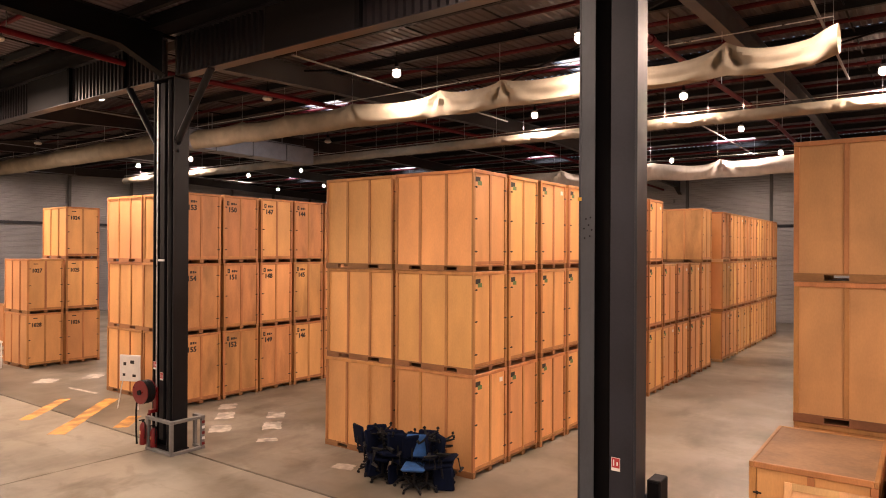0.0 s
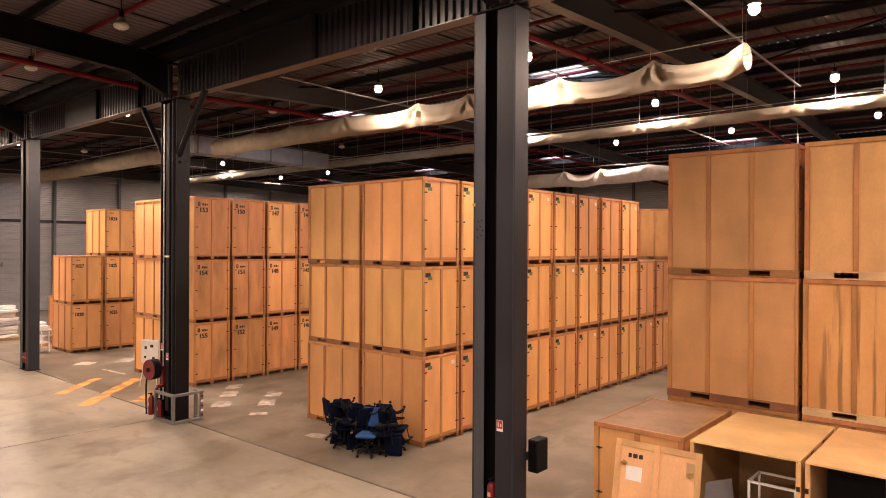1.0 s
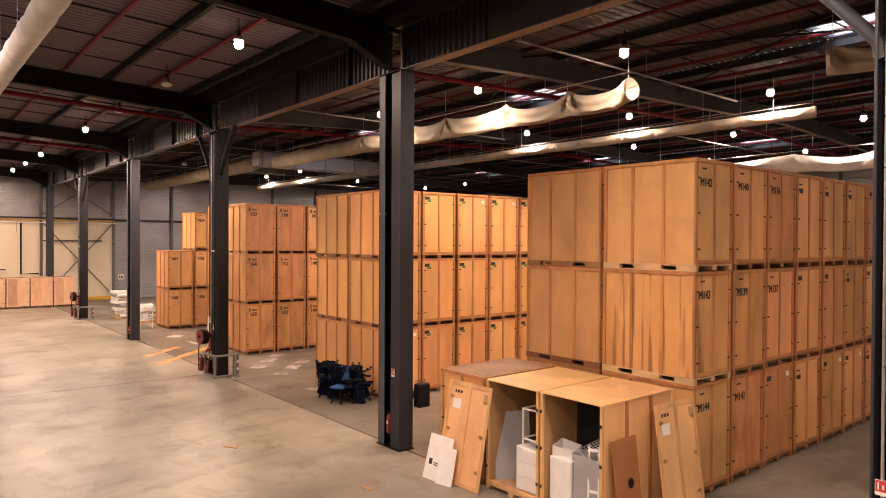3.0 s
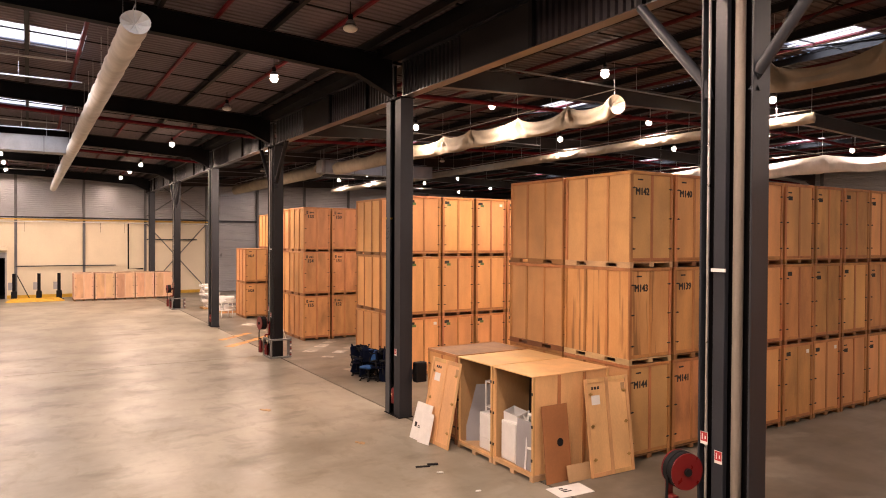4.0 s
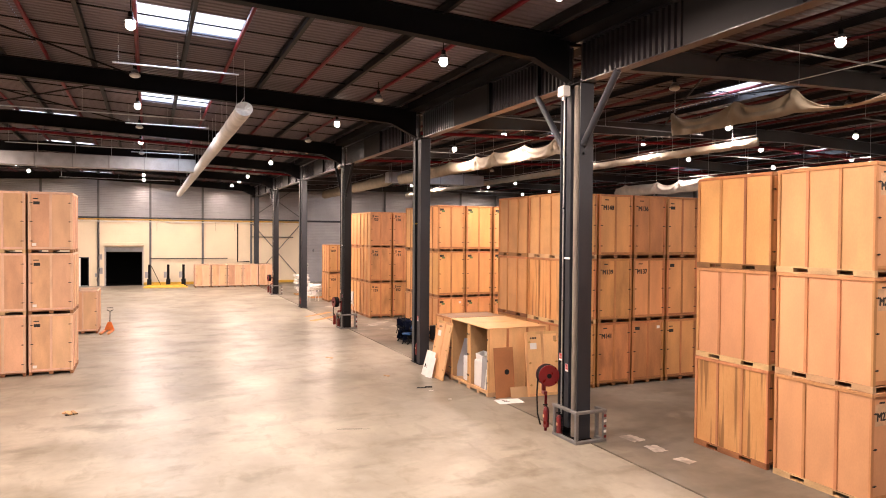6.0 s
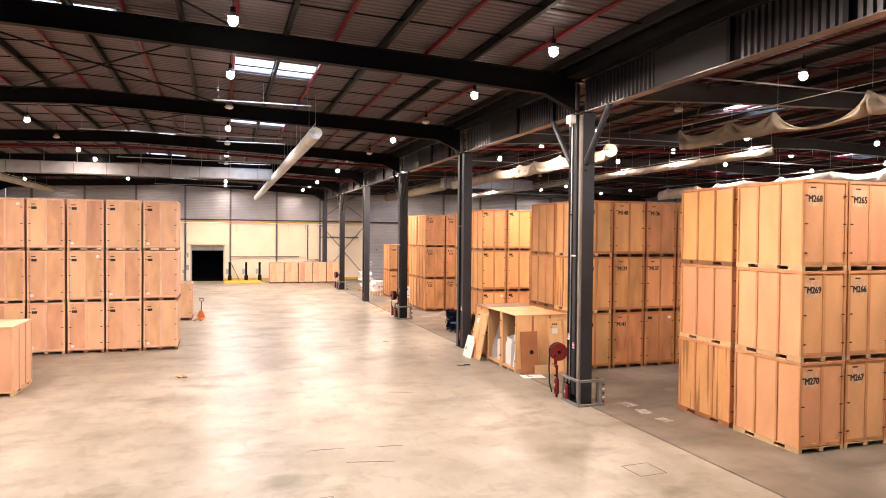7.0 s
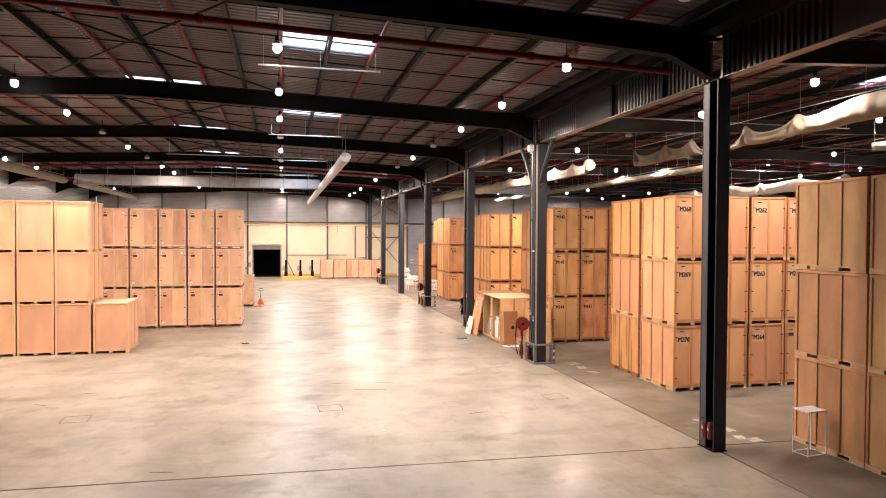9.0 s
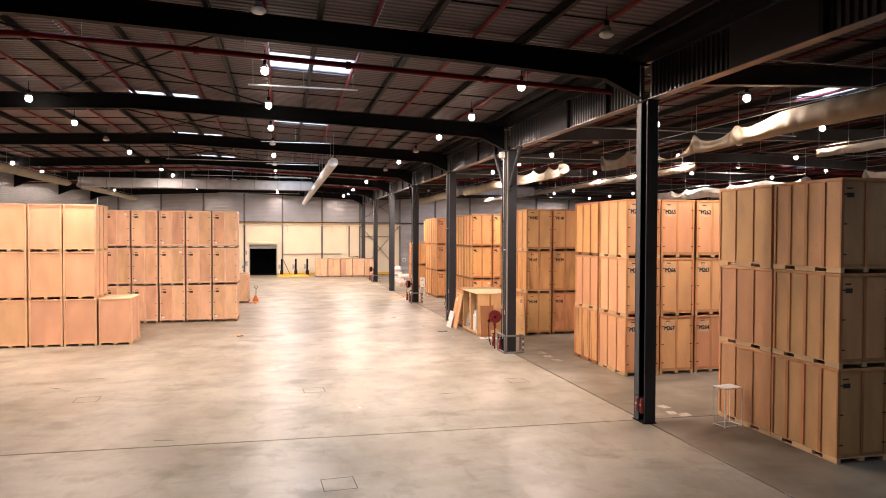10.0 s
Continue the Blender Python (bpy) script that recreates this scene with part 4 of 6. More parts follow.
def crate_kind(ply, batten, skid, top, latches=True, ply2=None, ribs=(1 / 3, 2 / 3), rib=0.035):
    """Plywood storage crate: framed box on a slotted skid; its door is the face at x = 0, looking along +x."""
    c = thing("storage_crate", "plywood storage crate with wooden battens on a slotted skid", "crate", "stacked storage crates")
    z0, z1 = 0.13, H
    b = 0.006
    part("body", boxes((-D + 0.03, 0.03, z0, -0.05, W - 0.03, z1 - 0.012)), ply, c)
    # skid: runners and boards leave fork slots on all sides
    bm = bmesh.new()
    for x0, x1 in ((-D, -D + 0.42), (-D + 0.76, -0.76), (-0.42, 0.0)):
        for y0, y1 in ((0, 0.10), (W / 2 - 0.07, W / 2 + 0.07), (W - 0.10, W)):
            box(bm, x0, y0, 0.02, x1, y1, 0.105)
    box(bm, -D, 0, 0.0, 0, 0.10, 0.02)
    box(bm, -D, W - 0.10, 0.0, 0, W, 0.02)
    box(bm, -D, 0, 0.105, 0, W, z0)
    part("skid", bm, skid, c)
    # corner posts
    for x0, x1 in ((-D, -D + 0.075), (-0.05, 0.0)):
        for y0, y1 in ((0, 0.085), (W - 0.085, W)):
            part("corner_post", boxes((x0, y0, z0, x1, y1, z1 - 0.075), bevel=b), batten, c)
    # top rails
    part("top_rail", boxes((-D, 0, z1 - 0.075, 0, 0.05, z1), bevel=b), batten, c)
    part("top_rail", boxes((-D, W - 0.05, z1 - 0.075, 0, W, z1), bevel=b), batten, c)
    part("top_rail", boxes((-0.05, 0.05, z1 - 0.075, 0, W - 0.05, z1), bevel=b), batten, c)
    part("top_rail", boxes((-D, 0.05, z1 - 0.075, -D + 0.05, W - 0.05, z1), bevel=b), batten, c)
    part("lid", boxes((-D + 0.05, 0.05, z1 - 0.03, -0.05, W - 0.05, z1 - 0.008)), top, c)
    # side battens
    for fx in ribs:
        x = -D * fx
        part("side_batten", boxes((x - rib, 0.0, z0, x + rib, 0.03, z1 - 0.075), bevel=b), batten, c)
        part("side_batten", boxes((x - rib, W - 0.03, z0, x + rib, W, z1 - 0.075), bevel=b), batten, c)
    if latches:
        part("back_batten", boxes((-D, W / 2 - 0.04, z0, -D + 0.03, W / 2 + 0.04, z1 - 0.075), bevel=b), batten, c)
    # door panel with middle batten and latches
    if latches:
        dr = part("door", boxes((-0.048, 0.088, z0 + 0.02, -0.022, W - 0.088, z1 - 0.08), bevel=0.003), ply, c)
        if ply2:
            part("door_sheet", boxes((-0.0218, W / 2 + 0.041, z0 + 0.091, -0.0205, W - 0.09, z1 - 0.082)), ply2, dr)
        part("door_batten", boxes((-0.022, W / 2 - 0.04, z0 + 0.02, -0.004, W / 2 + 0.04, z1 - 0.08), bevel=0.003), batten, dr)
        part("door_rail", boxes((-0.022, 0.09, z0 + 0.02, -0.010, W / 2 - 0.041, z0 + 0.09), (-0.022, W / 2 + 0.041, z0 + 0.02, -0.010, W - 0.09, z0 + 0.09)), batten, dr)
        for z in (0.42, 1.12, 1.80):
            for y0, y1 in ((0.05, 0.15), (W - 0.15, W - 0.05)):
                part("latch", boxes((0.0, y0, z, 0.014, y1, z + 0.020), (0.0, (y0 + y1) / 2 - 0.012, z - 0.008, 0.018, (y0 + y1) / 2 + 0.012, z + 0.030)), LATCH, dr)
    else:
        part("front_panel", boxes((-0.048, 0.088, z0 + 0.02, -0.022, W - 0.088, z1 - 0.08)), ply, c)
    return c


KINDS = {
    "plain": crate_kind(PLY, FRAME, SKID, CRATE_TOP),
    "old": crate_kind(PLY_OLD, FRAME, SKID, CRATE_TOP),
    "pale": crate_kind(PLY_PALE, BATTEN_TAN, SKID_PALE, PLY_PALE),
    "four_panel": crate_kind(PLY_DULL, FRAME, SKID_PALE, CRATE_TOP, ribs=(0.25, 0.5, 0.75), rib=0.05),
    "thin_batten": crate_kind(PLY_DULL, BATTEN_TAN, SKID_PALE, CRATE_TOP, rib=0.02),
    "mellow": crate_kind(PLY_MELLOW, FRAME, SKID, CRATE_TOP),
    "mellow_paleskid": crate_kind(PLY_MELLOW, FRAME, SKID_PALE, CRATE_TOP),
    "streaky": crate_kind(PLY_STREAK, FRAME, SKID_PALE, CRATE_TOP),
    "worn": crate_kind(PLY_STREAK, BATTEN_TAN, SKID, CRATE_TOP),
    "faded": crate_kind(PLY_FADED, BATTEN_FADED, SKID, CRATE_TOP, ply2=PLY_FADED_LIGHT),
    "faded_light": crate_kind(PLY_FADED_LIGHT, BATTEN_FADED, SKID_PALE, CRATE_TOP, ply2=PLY_FADED),
    "paleskid": crate_kind(PLY, FRAME, SKID_PALE, CRATE_TOP),
    "back": crate_kind(PLY_BLOND, BATTEN_BLOND, SKID_PALE, PLY_BLOND, latches=False),
}
LABELS = {
    "mellow": "mellow brown plywood storage crate with dark brown battens",
    "mellow_paleskid": "mellow brown plywood storage crate with a pale skid",
    "four_panel": "dull plywood storage crate with four brown-framed side panels",
    "thin_batten": "dull plywood storage crate with thin battens, pale skid",
    "streaky": "tan plywood storage crate with dark rain streaks, pale skid",
    "worn": "worn plywood storage crate with dark streaks and tan battens",
    "faded": "faded pinkish plywood storage crate with pale battens",
    "faded_light": "light pinkish plywood storage crate with pale battens",
    "plain": "tan plywood storage crate with brown battens on a slotted skid",
    "old": "weathered streaky plywood storage crate with brown battens",
    "pale": "pale new plywood storage crate with pale battens and skid",
    "paleskid": "tan plywood storage crate with brown battens and a pale skid",
    "back": "pale plywood storage crate with a plain unmarked face",
}
SHORT = {
    "mellow": "mellow brown plywood storage crate",
    "mellow_paleskid": "mellow brown plywood crate with pale skid",
    "four_panel": "dull plywood storage crate with four side panels",
    "thin_batten": "dull plywood storage crate with thin battens",
    "streaky": "rain-streaked plywood storage crate",
    "worn": "worn streaky plywood storage crate",
    "faded": "faded pinkish plywood storage crate",
    "faded_light": "light pinkish plywood storage crate",
    "plain": "tan plywood storage crate with brown battens",
    "old": "weathered plywood storage crate with brown battens",
    "pale": "pale new plywood storage crate with pale battens",
    "paleskid": "tan plywood storage crate with a pale skid",
    "back": "pale plywood storage crate",
}
rng = random.Random(4)
bar_mesh = mesh_of(boxes((0.0, 0, 0, 0.0015, 0.20, 0.11)), INK, name="stencil_bar")
small_bar_mesh = mesh_of(boxes((0.0, 0, 0, 0.0015, 0.17, 0.035)), INK, name="stencil_line")
block_mesh = mesh_of(boxes((0.0, 0, 0, 0.0015, 0.035, 0.14), (0.0, 0.055, 0, 0.0015, 0.09, 0.14), (0.0, 0.035, 0.0, 0.0015, 0.055, 0.03), (0.0, 0.035, 0.11, 0.0015, 0.055, 0.14)), INK, name="stencil_block")
frame_mesh = mesh_of(boxes((0.0, 0, 0, 0.0015, 0.07, 0.075), (0.0, 0.085, 0, 0.0015, 0.15, 0.075), (0.0, 0.165, 0.01, 0.0015, 0.22, 0.06)), INK, name="stencil_row")
patch_mesh = mesh_of(boxes((0.0, 0, 0, 0.001, 0.44, 0.42)), PATCH, name="scraped_patch")
paper_mesh = mesh_of(boxes((0.0, 0, 0, 0.002, 0.13, 0.10)), PAPER, name="paper_label")
green_mesh = mesh_of(boxes((0.0, 0, 0, 0.002, 0.16, 0.09)), material("green_label", (0.10, 0.17, 0.05), 0.6, scale=9, bump=0.0), name="green_label")


def crate(kind, x, y, z, turn=0.0, number="", marks=""):
    """One crate with its door plane at x and its lower corner at y, z."""
    m = pose(x + rng.uniform(-0.025, 0.025), y + rng.uniform(-0.012, 0.012), z, 0, 0, turn + rng.uniform(-0.35, 0.35))
    c = copy_thing(KINDS[kind], m)
    if number:
        part("stencil", lettering(number, 0.225, INK), None, c, "black stencilled number", at=Matrix.Translation((-0.020, 0.175 if len(number) > 3 else 0.20, 1.66)) @ FACE_X @ Matrix.Diagonal((0.86 if len(number) > 3 else 0.98, 1, 1, 1)))
        if len(number) == 3:
            part("stencil_block", block_mesh, None, c, at=pose(-0.020, 0.15, 1.87))
            part("stencil_block", frame_mesh, None, c, at=pose(-0.020, 0.31, 1.89))
        else:
            part("stencil_line", small_bar_mesh, None, c, at=pose(-0.020, 0.24, 1.985))
        if kind == "pale":
            part("scraped_patch", patch_mesh, None, c, "pale scraped patch behind the number", at=pose(-0.0212, 0.12 + rng.uniform(0, 0.05), 1.56))
        tagged(c, SHORT[kind] + ", stencilled " + number)
    else:
        tagged(c, LABELS[kind])
    if "b" in marks:
        part("stencil_line", bar_mesh, None, c, at=pose(-0.020, 0.16, 1.74))
        part("stencil_line", small_bar_mesh, None, c, at=pose(-0.020, 0.15, 1.93))
    if "t" in marks:
        part("stencil_line", bar_mesh, None, c, at=pose(-0.020, 0.14, 1.88))
    if "g" in marks:
        part("paper_label", green_mesh, None, c, "small green label", at=pose(-0.020, 0.20, 1.86))
        part("stencil_line", bar_mesh, None, c, at=pose(-0.020, 0.10, 1.93))
    if "p" in marks:
        part("paper_label", paper_mesh, None, c, "white paper label", at=pose(-0.020, W - 0.30, 1.90))
    if "q" in marks:
        part("paper_label", paper_mesh, None, c, "white paper label", at=pose(-0.020, 0.12, 0.26))
    return c


def row(x, y0, cols, levels, marks, numbers=None, depth=1, kinds=("plain",), pitch=PITCH_Y, drift=0.0, gap=0.06, first=(), behind=()):
    """A stack of crates along y; numbers[col][level] from the top level down."""
    for i in range(cols):
        top = levels(i) if callable(levels) else levels
        for k in range(top):
            num = ""
            if numbers and i < len(numbers) and numbers[i] and top - 1 - k < len(numbers[i]):
                num = numbers[i][top - 1 - k]
            mk = "" if num else rng.choice(marks)
            kind = first[k] if i == 0 and first else rng.choice(kinds)
            crate(kind, x + drift * i, y0 + i * pitch, k * PITCH_Z, number=num, marks=mk)
    for d in range(1, depth):
        for k in range(levels(0) if callable(levels) else levels):
            crate(behind[k] if behind else rng.choice(kinds), x - d * (D + gap), y0, k * PITCH_Z)


MIX = ("plain", "plain", "plain", "old", "paleskid")
# row A
row(-18.55, 12.2, 6, 3, ("b",), [("153", "154", "155"), ("150", "151", "152"), ("147", "148", "149"), ("144", "145", "146")], depth=2, kinds=("old", "old", "plain"), pitch=1.49, behind=("plain",) * 3)
# row B, with a lower stretch at its far end and one crate on it
row(-7.93, 12.2, 12, lambda i: 3 if i < 8 else 2, ("g", "g", "gp"), depth=2, kinds=("plain",), pitch=1.47, drift=0.035)
crate("old", -7.53, 12.2 + 11 * 1.47, 2 * PITCH_Z)
row(-7.45, 31.3, 9, lambda i: 3, ("p", "b", "t"), kinds=MIX, pitch=1.42)
# row C
row(2.55, 12.15, 10, 3, ("t", "tp", "b"), [("M142", "M143", "M144"), ("M140", "M139", "M141"), ("M136", "M137", "")], depth=2, kinds=("plain", "old", "old", "plain"), pitch=1.49, first=("mellow", "streaky", "mellow_paleskid"), behind=("mellow",) * 3)
# row D
row(13.0, 12.15, 6, 3, ("b",), [("M268", "M269", "M270"), ("M265", "M266", "M267"), ("M262", "M263", "M264"), ("M260", "M261", "")], depth=2, kinds=("pale",), pitch=1.47, gap=0.14, behind=("worn", "pale", "plain"))
# row F
row(22.85, 12.15, 3, 3, ("b",), depth=2, kinds=("plain", "paleskid", "old"), first=("four_panel",) * 3, behind=("thin_batten",) * 3)
# pair Z by the far aisle
for i, nums in enumerate((("1027", "1028"), ("1025", "1026"))):
    for k in range(2):
        crate("plain", -29.35, 12.3 + i * 1.49, k * PITCH_Z, number=nums[1 - k])
crate("plain", -29.35, 12.3 + 1.49, 2 * PITCH_Z, number="1024")
# rows on the open side of the hall
for i in range(6):
    for k in range(3):
        crate(rng.choice(("faded", "faded_light")), -6.51, -4.28 - i * 1.49, k * PITCH_Z, marks=rng.choice(("b", "bp", "bq")))
for i in range(4):
    for k in range(3 if i else 1):
        crate("back", -0.75, -7.22 - i * 1.47, k * PITCH_Z, turn=180)
crate("faded", -17.3, -4.15, 0)
for i in range(5):
    crate("faded", -47.35, 3.75 + i * 1.49, 0)


# ---- things round the columns ----
def guard_rail(x, y):
    g = thing("column_guard", "low grey steel crash barrier round a column foot", "guard rail", "column guards", at=pose(x, y, 0))
    for px, py in ((-0.24, -0.41), (0.72, -0.41), (0.72, 0.42), (0.42, 0.42)):
        part("post", boxes((px - 0.04, py - 0.04, 0.07, px + 0.04, py + 0.04, 0.74), bevel=0.006), RAIL_GREY, g)
    for z0 in (0.0, 0.741):
        part("rail", boxes((-0.30, -0.46, z0, 0.77, -0.36, z0 + 0.07), bevel=0.008), RAIL_GREY, g)
        part("rail", boxes((0.67, -0.357, z0, 0.77, 0.367, z0 + 0.07), bevel=0.008), RAIL_GREY, g)
        part("rail", boxes((0.38, 0.37, z0, 0.77, 0.47, z0 + 0.07), bevel=0.008), RAIL_GREY, g)
    for k in range(5):
        part("warning_stripe", boxes((0.761, 0.382, 0.10 + 0.13 * k, 0.766, 0.458, 0.165 + 0.13 * k)), WHITE if k % 2 else RED_GLOSS, g)
    return g


def hose_reel(x, y, z, turn):
    """Red reel of black hose on a bracket, its axis along x-y towards the hall."""
    h = thing("hose_reel", "red fire hose reel on a column bracket", "hose reel", "fire hose reels", at=pose(x, y, z, 0, 0, turn))
    for k, a in enumerate((-0.13, 0.11)):
        bm = bmesh.new()
        cyl(bm, (0, a, 0), (0, a + 0.02, 0), 0.28, 28)
        part("disc", bm, RED_GLOSS, h, smooth=True)
    bm = bmesh.new()
    for k in range(4):
        cyl(bm, (0, -0.105 + 0.054 * k, 0), (0, -0.058 + 0.054 * k, 0), 0.285 - 0.008 * (k % 2), 24)
    part("hose_coil", bm, BLACK, h, smooth=True)
    bm = bmesh.new()
    cyl(bm, (0, -0.17, 0), (0, 0.30, 0), 0.06)
    part("hub", bm, BLACK, h, smooth=True)
    bm = bmesh.new()
    tube(bm, [(-0.26, 0, -0.05), (-0.29, -0.02, -0.5), (-0.27, -0.03, -1.0), (-0.20, -0.06, -1.28)], 0.022, 8)
    part("hose_tail", bm, BLACK, h, smooth=True)
    part("bracket", boxes((-0.05, 0.14, -0.55, 0.05, 0.34, -0.47), (-0.05, 0.28, -0.55, 0.05, 0.34, 0.06)), RED_GLOSS, h)
    part("stem", boxes((-0.03, 0.10, -1.50, 0.03, 0.16, -0.55)), RED, h)
    return h


def extinguisher(x, y, z, tall=0.55, turn=0):
    e = thing("fire_extinguisher", "red fire extinguisher with black hose", "fire extinguisher", "fire extinguishers", at=pose(x, y, z, 0, 0, turn))
    bm = bmesh.new()
    tube(bm, [(0, 0, 0.0), (0, 0, 0.02), (0, 0, tall * 0.72), (0, 0, tall * 0.80), (0, 0, tall * 0.86)], [0.07, 0.082, 0.082, 0.06, 0.025], 16)
    part("cylinder", bm, RED_GLOSS, e, smooth=True)
    part("valve", boxes((-0.02, -0.02, tall * 0.86, 0.02, 0.02, tall * 0.93), (-0.02, -0.09, tall * 0.93, 0.02, 0.03, tall * 0.97)), BLACK, e)
    bm = bmesh.new()
    tube(bm, [(0.02, 0, tall * 0.9), (0.10, -0.01, tall * 0.85), (0.115, -0.01, tall * 0.5), (0.10, -0.01, tall * 0.25)], 0.013, 8)
    part("hose", bm, BLACK, e, smooth=True)
    part("label", boxes((-0.03, -0.0845, tall * 0.42, 0.03, -0.080, tall * 0.55)), PATCH, e)
    return e


def fire_sign(x, y, z):
    s = thing("fire_sign", "small red and white fire equipment sign", "sign", "fire signs", at=pose(x, y, z))
    part("plate", boxes((0, -0.004, 0, 0.13, 0, 0.19)), PAPER, s)
    part("symbol", boxes((0.006, -0.006, 0.045, 0.124, -0.0045, 0.184)), RED_SIGN, s)
    part("flame", boxes((0.03, -0.008, 0.07, 0.045, -0.0065, 0.16), (0.08, -0.008, 0.08, 0.10, -0.0065, 0.13)), PAPER, s)
    return s


for cx in (COLUMNS[1], COLUMNS[3], COLUMNS[5]):
    guard_rail(cx, 9.7)
    facing_along = cx == COLUMNS[5]
    hose_reel(cx - (0.50 if facing_along else 0.30), 9.22, 1.50 if facing_along else 1.40, 76 if facing_along else 6)
    extinguisher(cx - (0.42 if facing_along else 0.22), 9.14, 0.16, 0.62)
    extinguisher(cx - 0.12, 9.35, 0.0, 0.62)
    fire_sign(cx - 0.16, 9.538, 1.65)
    fire_sign(cx - 0.38, 9.495, 1.9)
fire_sign(-3.78, 9.529, 1.72)
extinguisher(-3.93, 9.60, 0.32)
for cx in (COLUMNS[2], COLUMNS[6]):
    extinguisher(cx - 0.13, 9.585, 0.25, 0.5)
    extinguisher(cx + 0.10, 9.585, 0.25, 0.5)
b = thing("wall_box", "black box fixed to a steel column", "box", at=pose(-3.40, 9.92, 1.0))
part("case", boxes((0, 0, 0, 0.20, 0.34, 0.56), bevel=0.015), BLACK, b)
part("lid", boxes((0.02, -0.014, 0.03, 0.18, -0.001, 0.53), bevel=0.005), STEEL_DARK, b)
part("bracket", boxes((-0.012, -0.05, 0.2, -0.001, 0.10, 0.35)), STEEL, b)
b = thing("strap_band", "yellow strap tied round a column flange", "strap", at=pose(0, 0, 0))
part("band", boxes((-4.302, 9.488, 5.60, -4.246, 9.91, 5.65)), YELLOW, b)
part("tail", boxes((-4.246, 9.60, 5.605, -4.236, 9.86, 5.645)), YELLOW, b)
b = thing("detector_box", "white cable junction box at a column head", "box", at=pose(6.55, 9.30, 8.72))
part("case", boxes((0, 0, 0, 0.30, 0.20, 0.26), bevel=0.015), WHITE, b)
part("gland", boxes((0.12, 0.06, -0.10, 0.19, 0.13, -0.001)), CHROME, b)


# ---- opened crates with leaning doors ----
def open_crate(x, y, panel):
    """A crate whose door has been lifted off; the mouth looks towards -y."""
    c = thing("open_crate", "opened pale plywood storage crate without its door", "crate", "opened crates", at=pose(x, y, 0))
    z0, z1 = 0.13, H
    bm = bmesh.new()
    for y0, y1 in ((0, 0.42), (0.76, D - 0.76), (D - 0.42, D)):
        for x0, x1 in ((0, 0.10), (W / 2 - 0.07, W / 2 + 0.07), (W - 0.10, W)):
            box(bm, x0, y0, 0, x1, y1, 0.085)
    box(bm, 0, 0, 0.085, W, D, z0)
    part("skid", bm, SKID_PALE, c)
    part("side_panel", boxes((0.028, 0.05, z0, 0.045, D - 0.02, z1 - 0.03)), INSIDE, c)
    part("side_panel", boxes((W - 0.045, 0.05, z0, W - 0.028, D - 0.02, z1 - 0.03)), INSIDE, c)
    part("outer_sheet", boxes((W - 0.0278, 0.062, z0 + 0.002, W - 0.0264, D - 0.062, z1 - 0.032)), PLY_GOLD, c)
    part("outer_sheet", boxes((0.0264, 0.062, z0 + 0.002, 0.0278, D - 0.062, z1 - 0.032)), PLY_GOLD, c)
    part("back_panel", boxes((0.046, D - 0.045, z0, W - 0.046, D - 0.022, z1 - 0.03)), INSIDE, c)
    part("top", boxes((0.0, 0.0, z1 - 0.028, W, D, z1), bevel=0.004), panel, c)
    for px, q in ((0.0, 0), (W - 0.055, 1)):
        part("corner_post", boxes((px, 0, z0, px + 0.055, 0.06, z1 - 0.03), bevel=0.005), PALE, c)
        part("corner_post", boxes((px, D - 0.06, z0, px + 0.055, D, z1 - 0.03), bevel=0.005), PALE, c)
    for fx in (1 / 3, 2 / 3):
        for px in (0.0, W - 0.027):
            part("side_batten", boxes((px, D * fx - 0.04, z0, px + 0.027, D * fx + 0.04, z1 - 0.03), bevel=0.004), FRAME, c)
    part("sill", boxes((0.055, 0, z0, W - 0.055, 0.05, z0 + 0.05)), PALE, c)
    for z in (0.42, 1.12, 1.80):
        part("latch", boxes((0.005, -0.016, z, 0.045, -0.001, z + 0.06)), LATCH, c)
        part("latch", boxes((W - 0.045, -0.016, z, W - 0.005, -0.001, z + 0.06)), LATCH, c)
    return c


def loose_door(m, label):
    """A crate door standing on its lower edge; its outer face looks along -y before it is turned."""
    d = thing("crate_door", label, "crate door", "lifted-off crate doors", at=m)
    w, h = 1.26, 2.06
    part("panel", boxes((0.02, 0.0, 0.02, w - 0.02, 0.014, h - 0.02)), PLY_GOLD, d)
    for x0, x1 in ((0, 0.085), (w / 2 - 0.045, w / 2 + 0.045), (w - 0.085, w)):
        part("stile", boxes((x0, -0.016, 0, x1, -0.001, h), bevel=0.003), PALE, d)
    for z0, z1 in ((0, 0.09), (h - 0.09, h)):
        for x0, x1 in ((0.086, w / 2 - 0.046), (w / 2 + 0.046, w - 0.086)):
            part("rail", boxes((x0, -0.016, z0, x1, -0.001, z1), bevel=0.003), PALE, d)
    for z in (0.35, 1.05, 1.72):
        for x in (0.10, w - 0.20):
            part("latch", boxes((x, -0.030, z, x + 0.10, -0.017, z + 0.03), (x + 0.03, -0.024, z - 0.02, x + 0.07, -0.0165, z + 0.05)), BRASS, d)
    part("maker_mark", boxes((0.20, -0.002, 1.82, 0.25, -0.001, 1.88), (0.27, -0.002, 1.82, 0.34, -0.001, 1.88), (0.36, -0.002, 1.82, 0.42, -0.001, 1.88)), INK, d, "small dark maker's mark as plain bars")
    part("paper_label", boxes((0.18, -0.003, 1.50, 0.42, -0.001, 1.70)), PAPER, d, "white paper label")
    part("corner_label", boxes((w - 0.21, -0.003, 1.74, w - 0.10, -0.001, 1.90)), CARD, d)
    return d


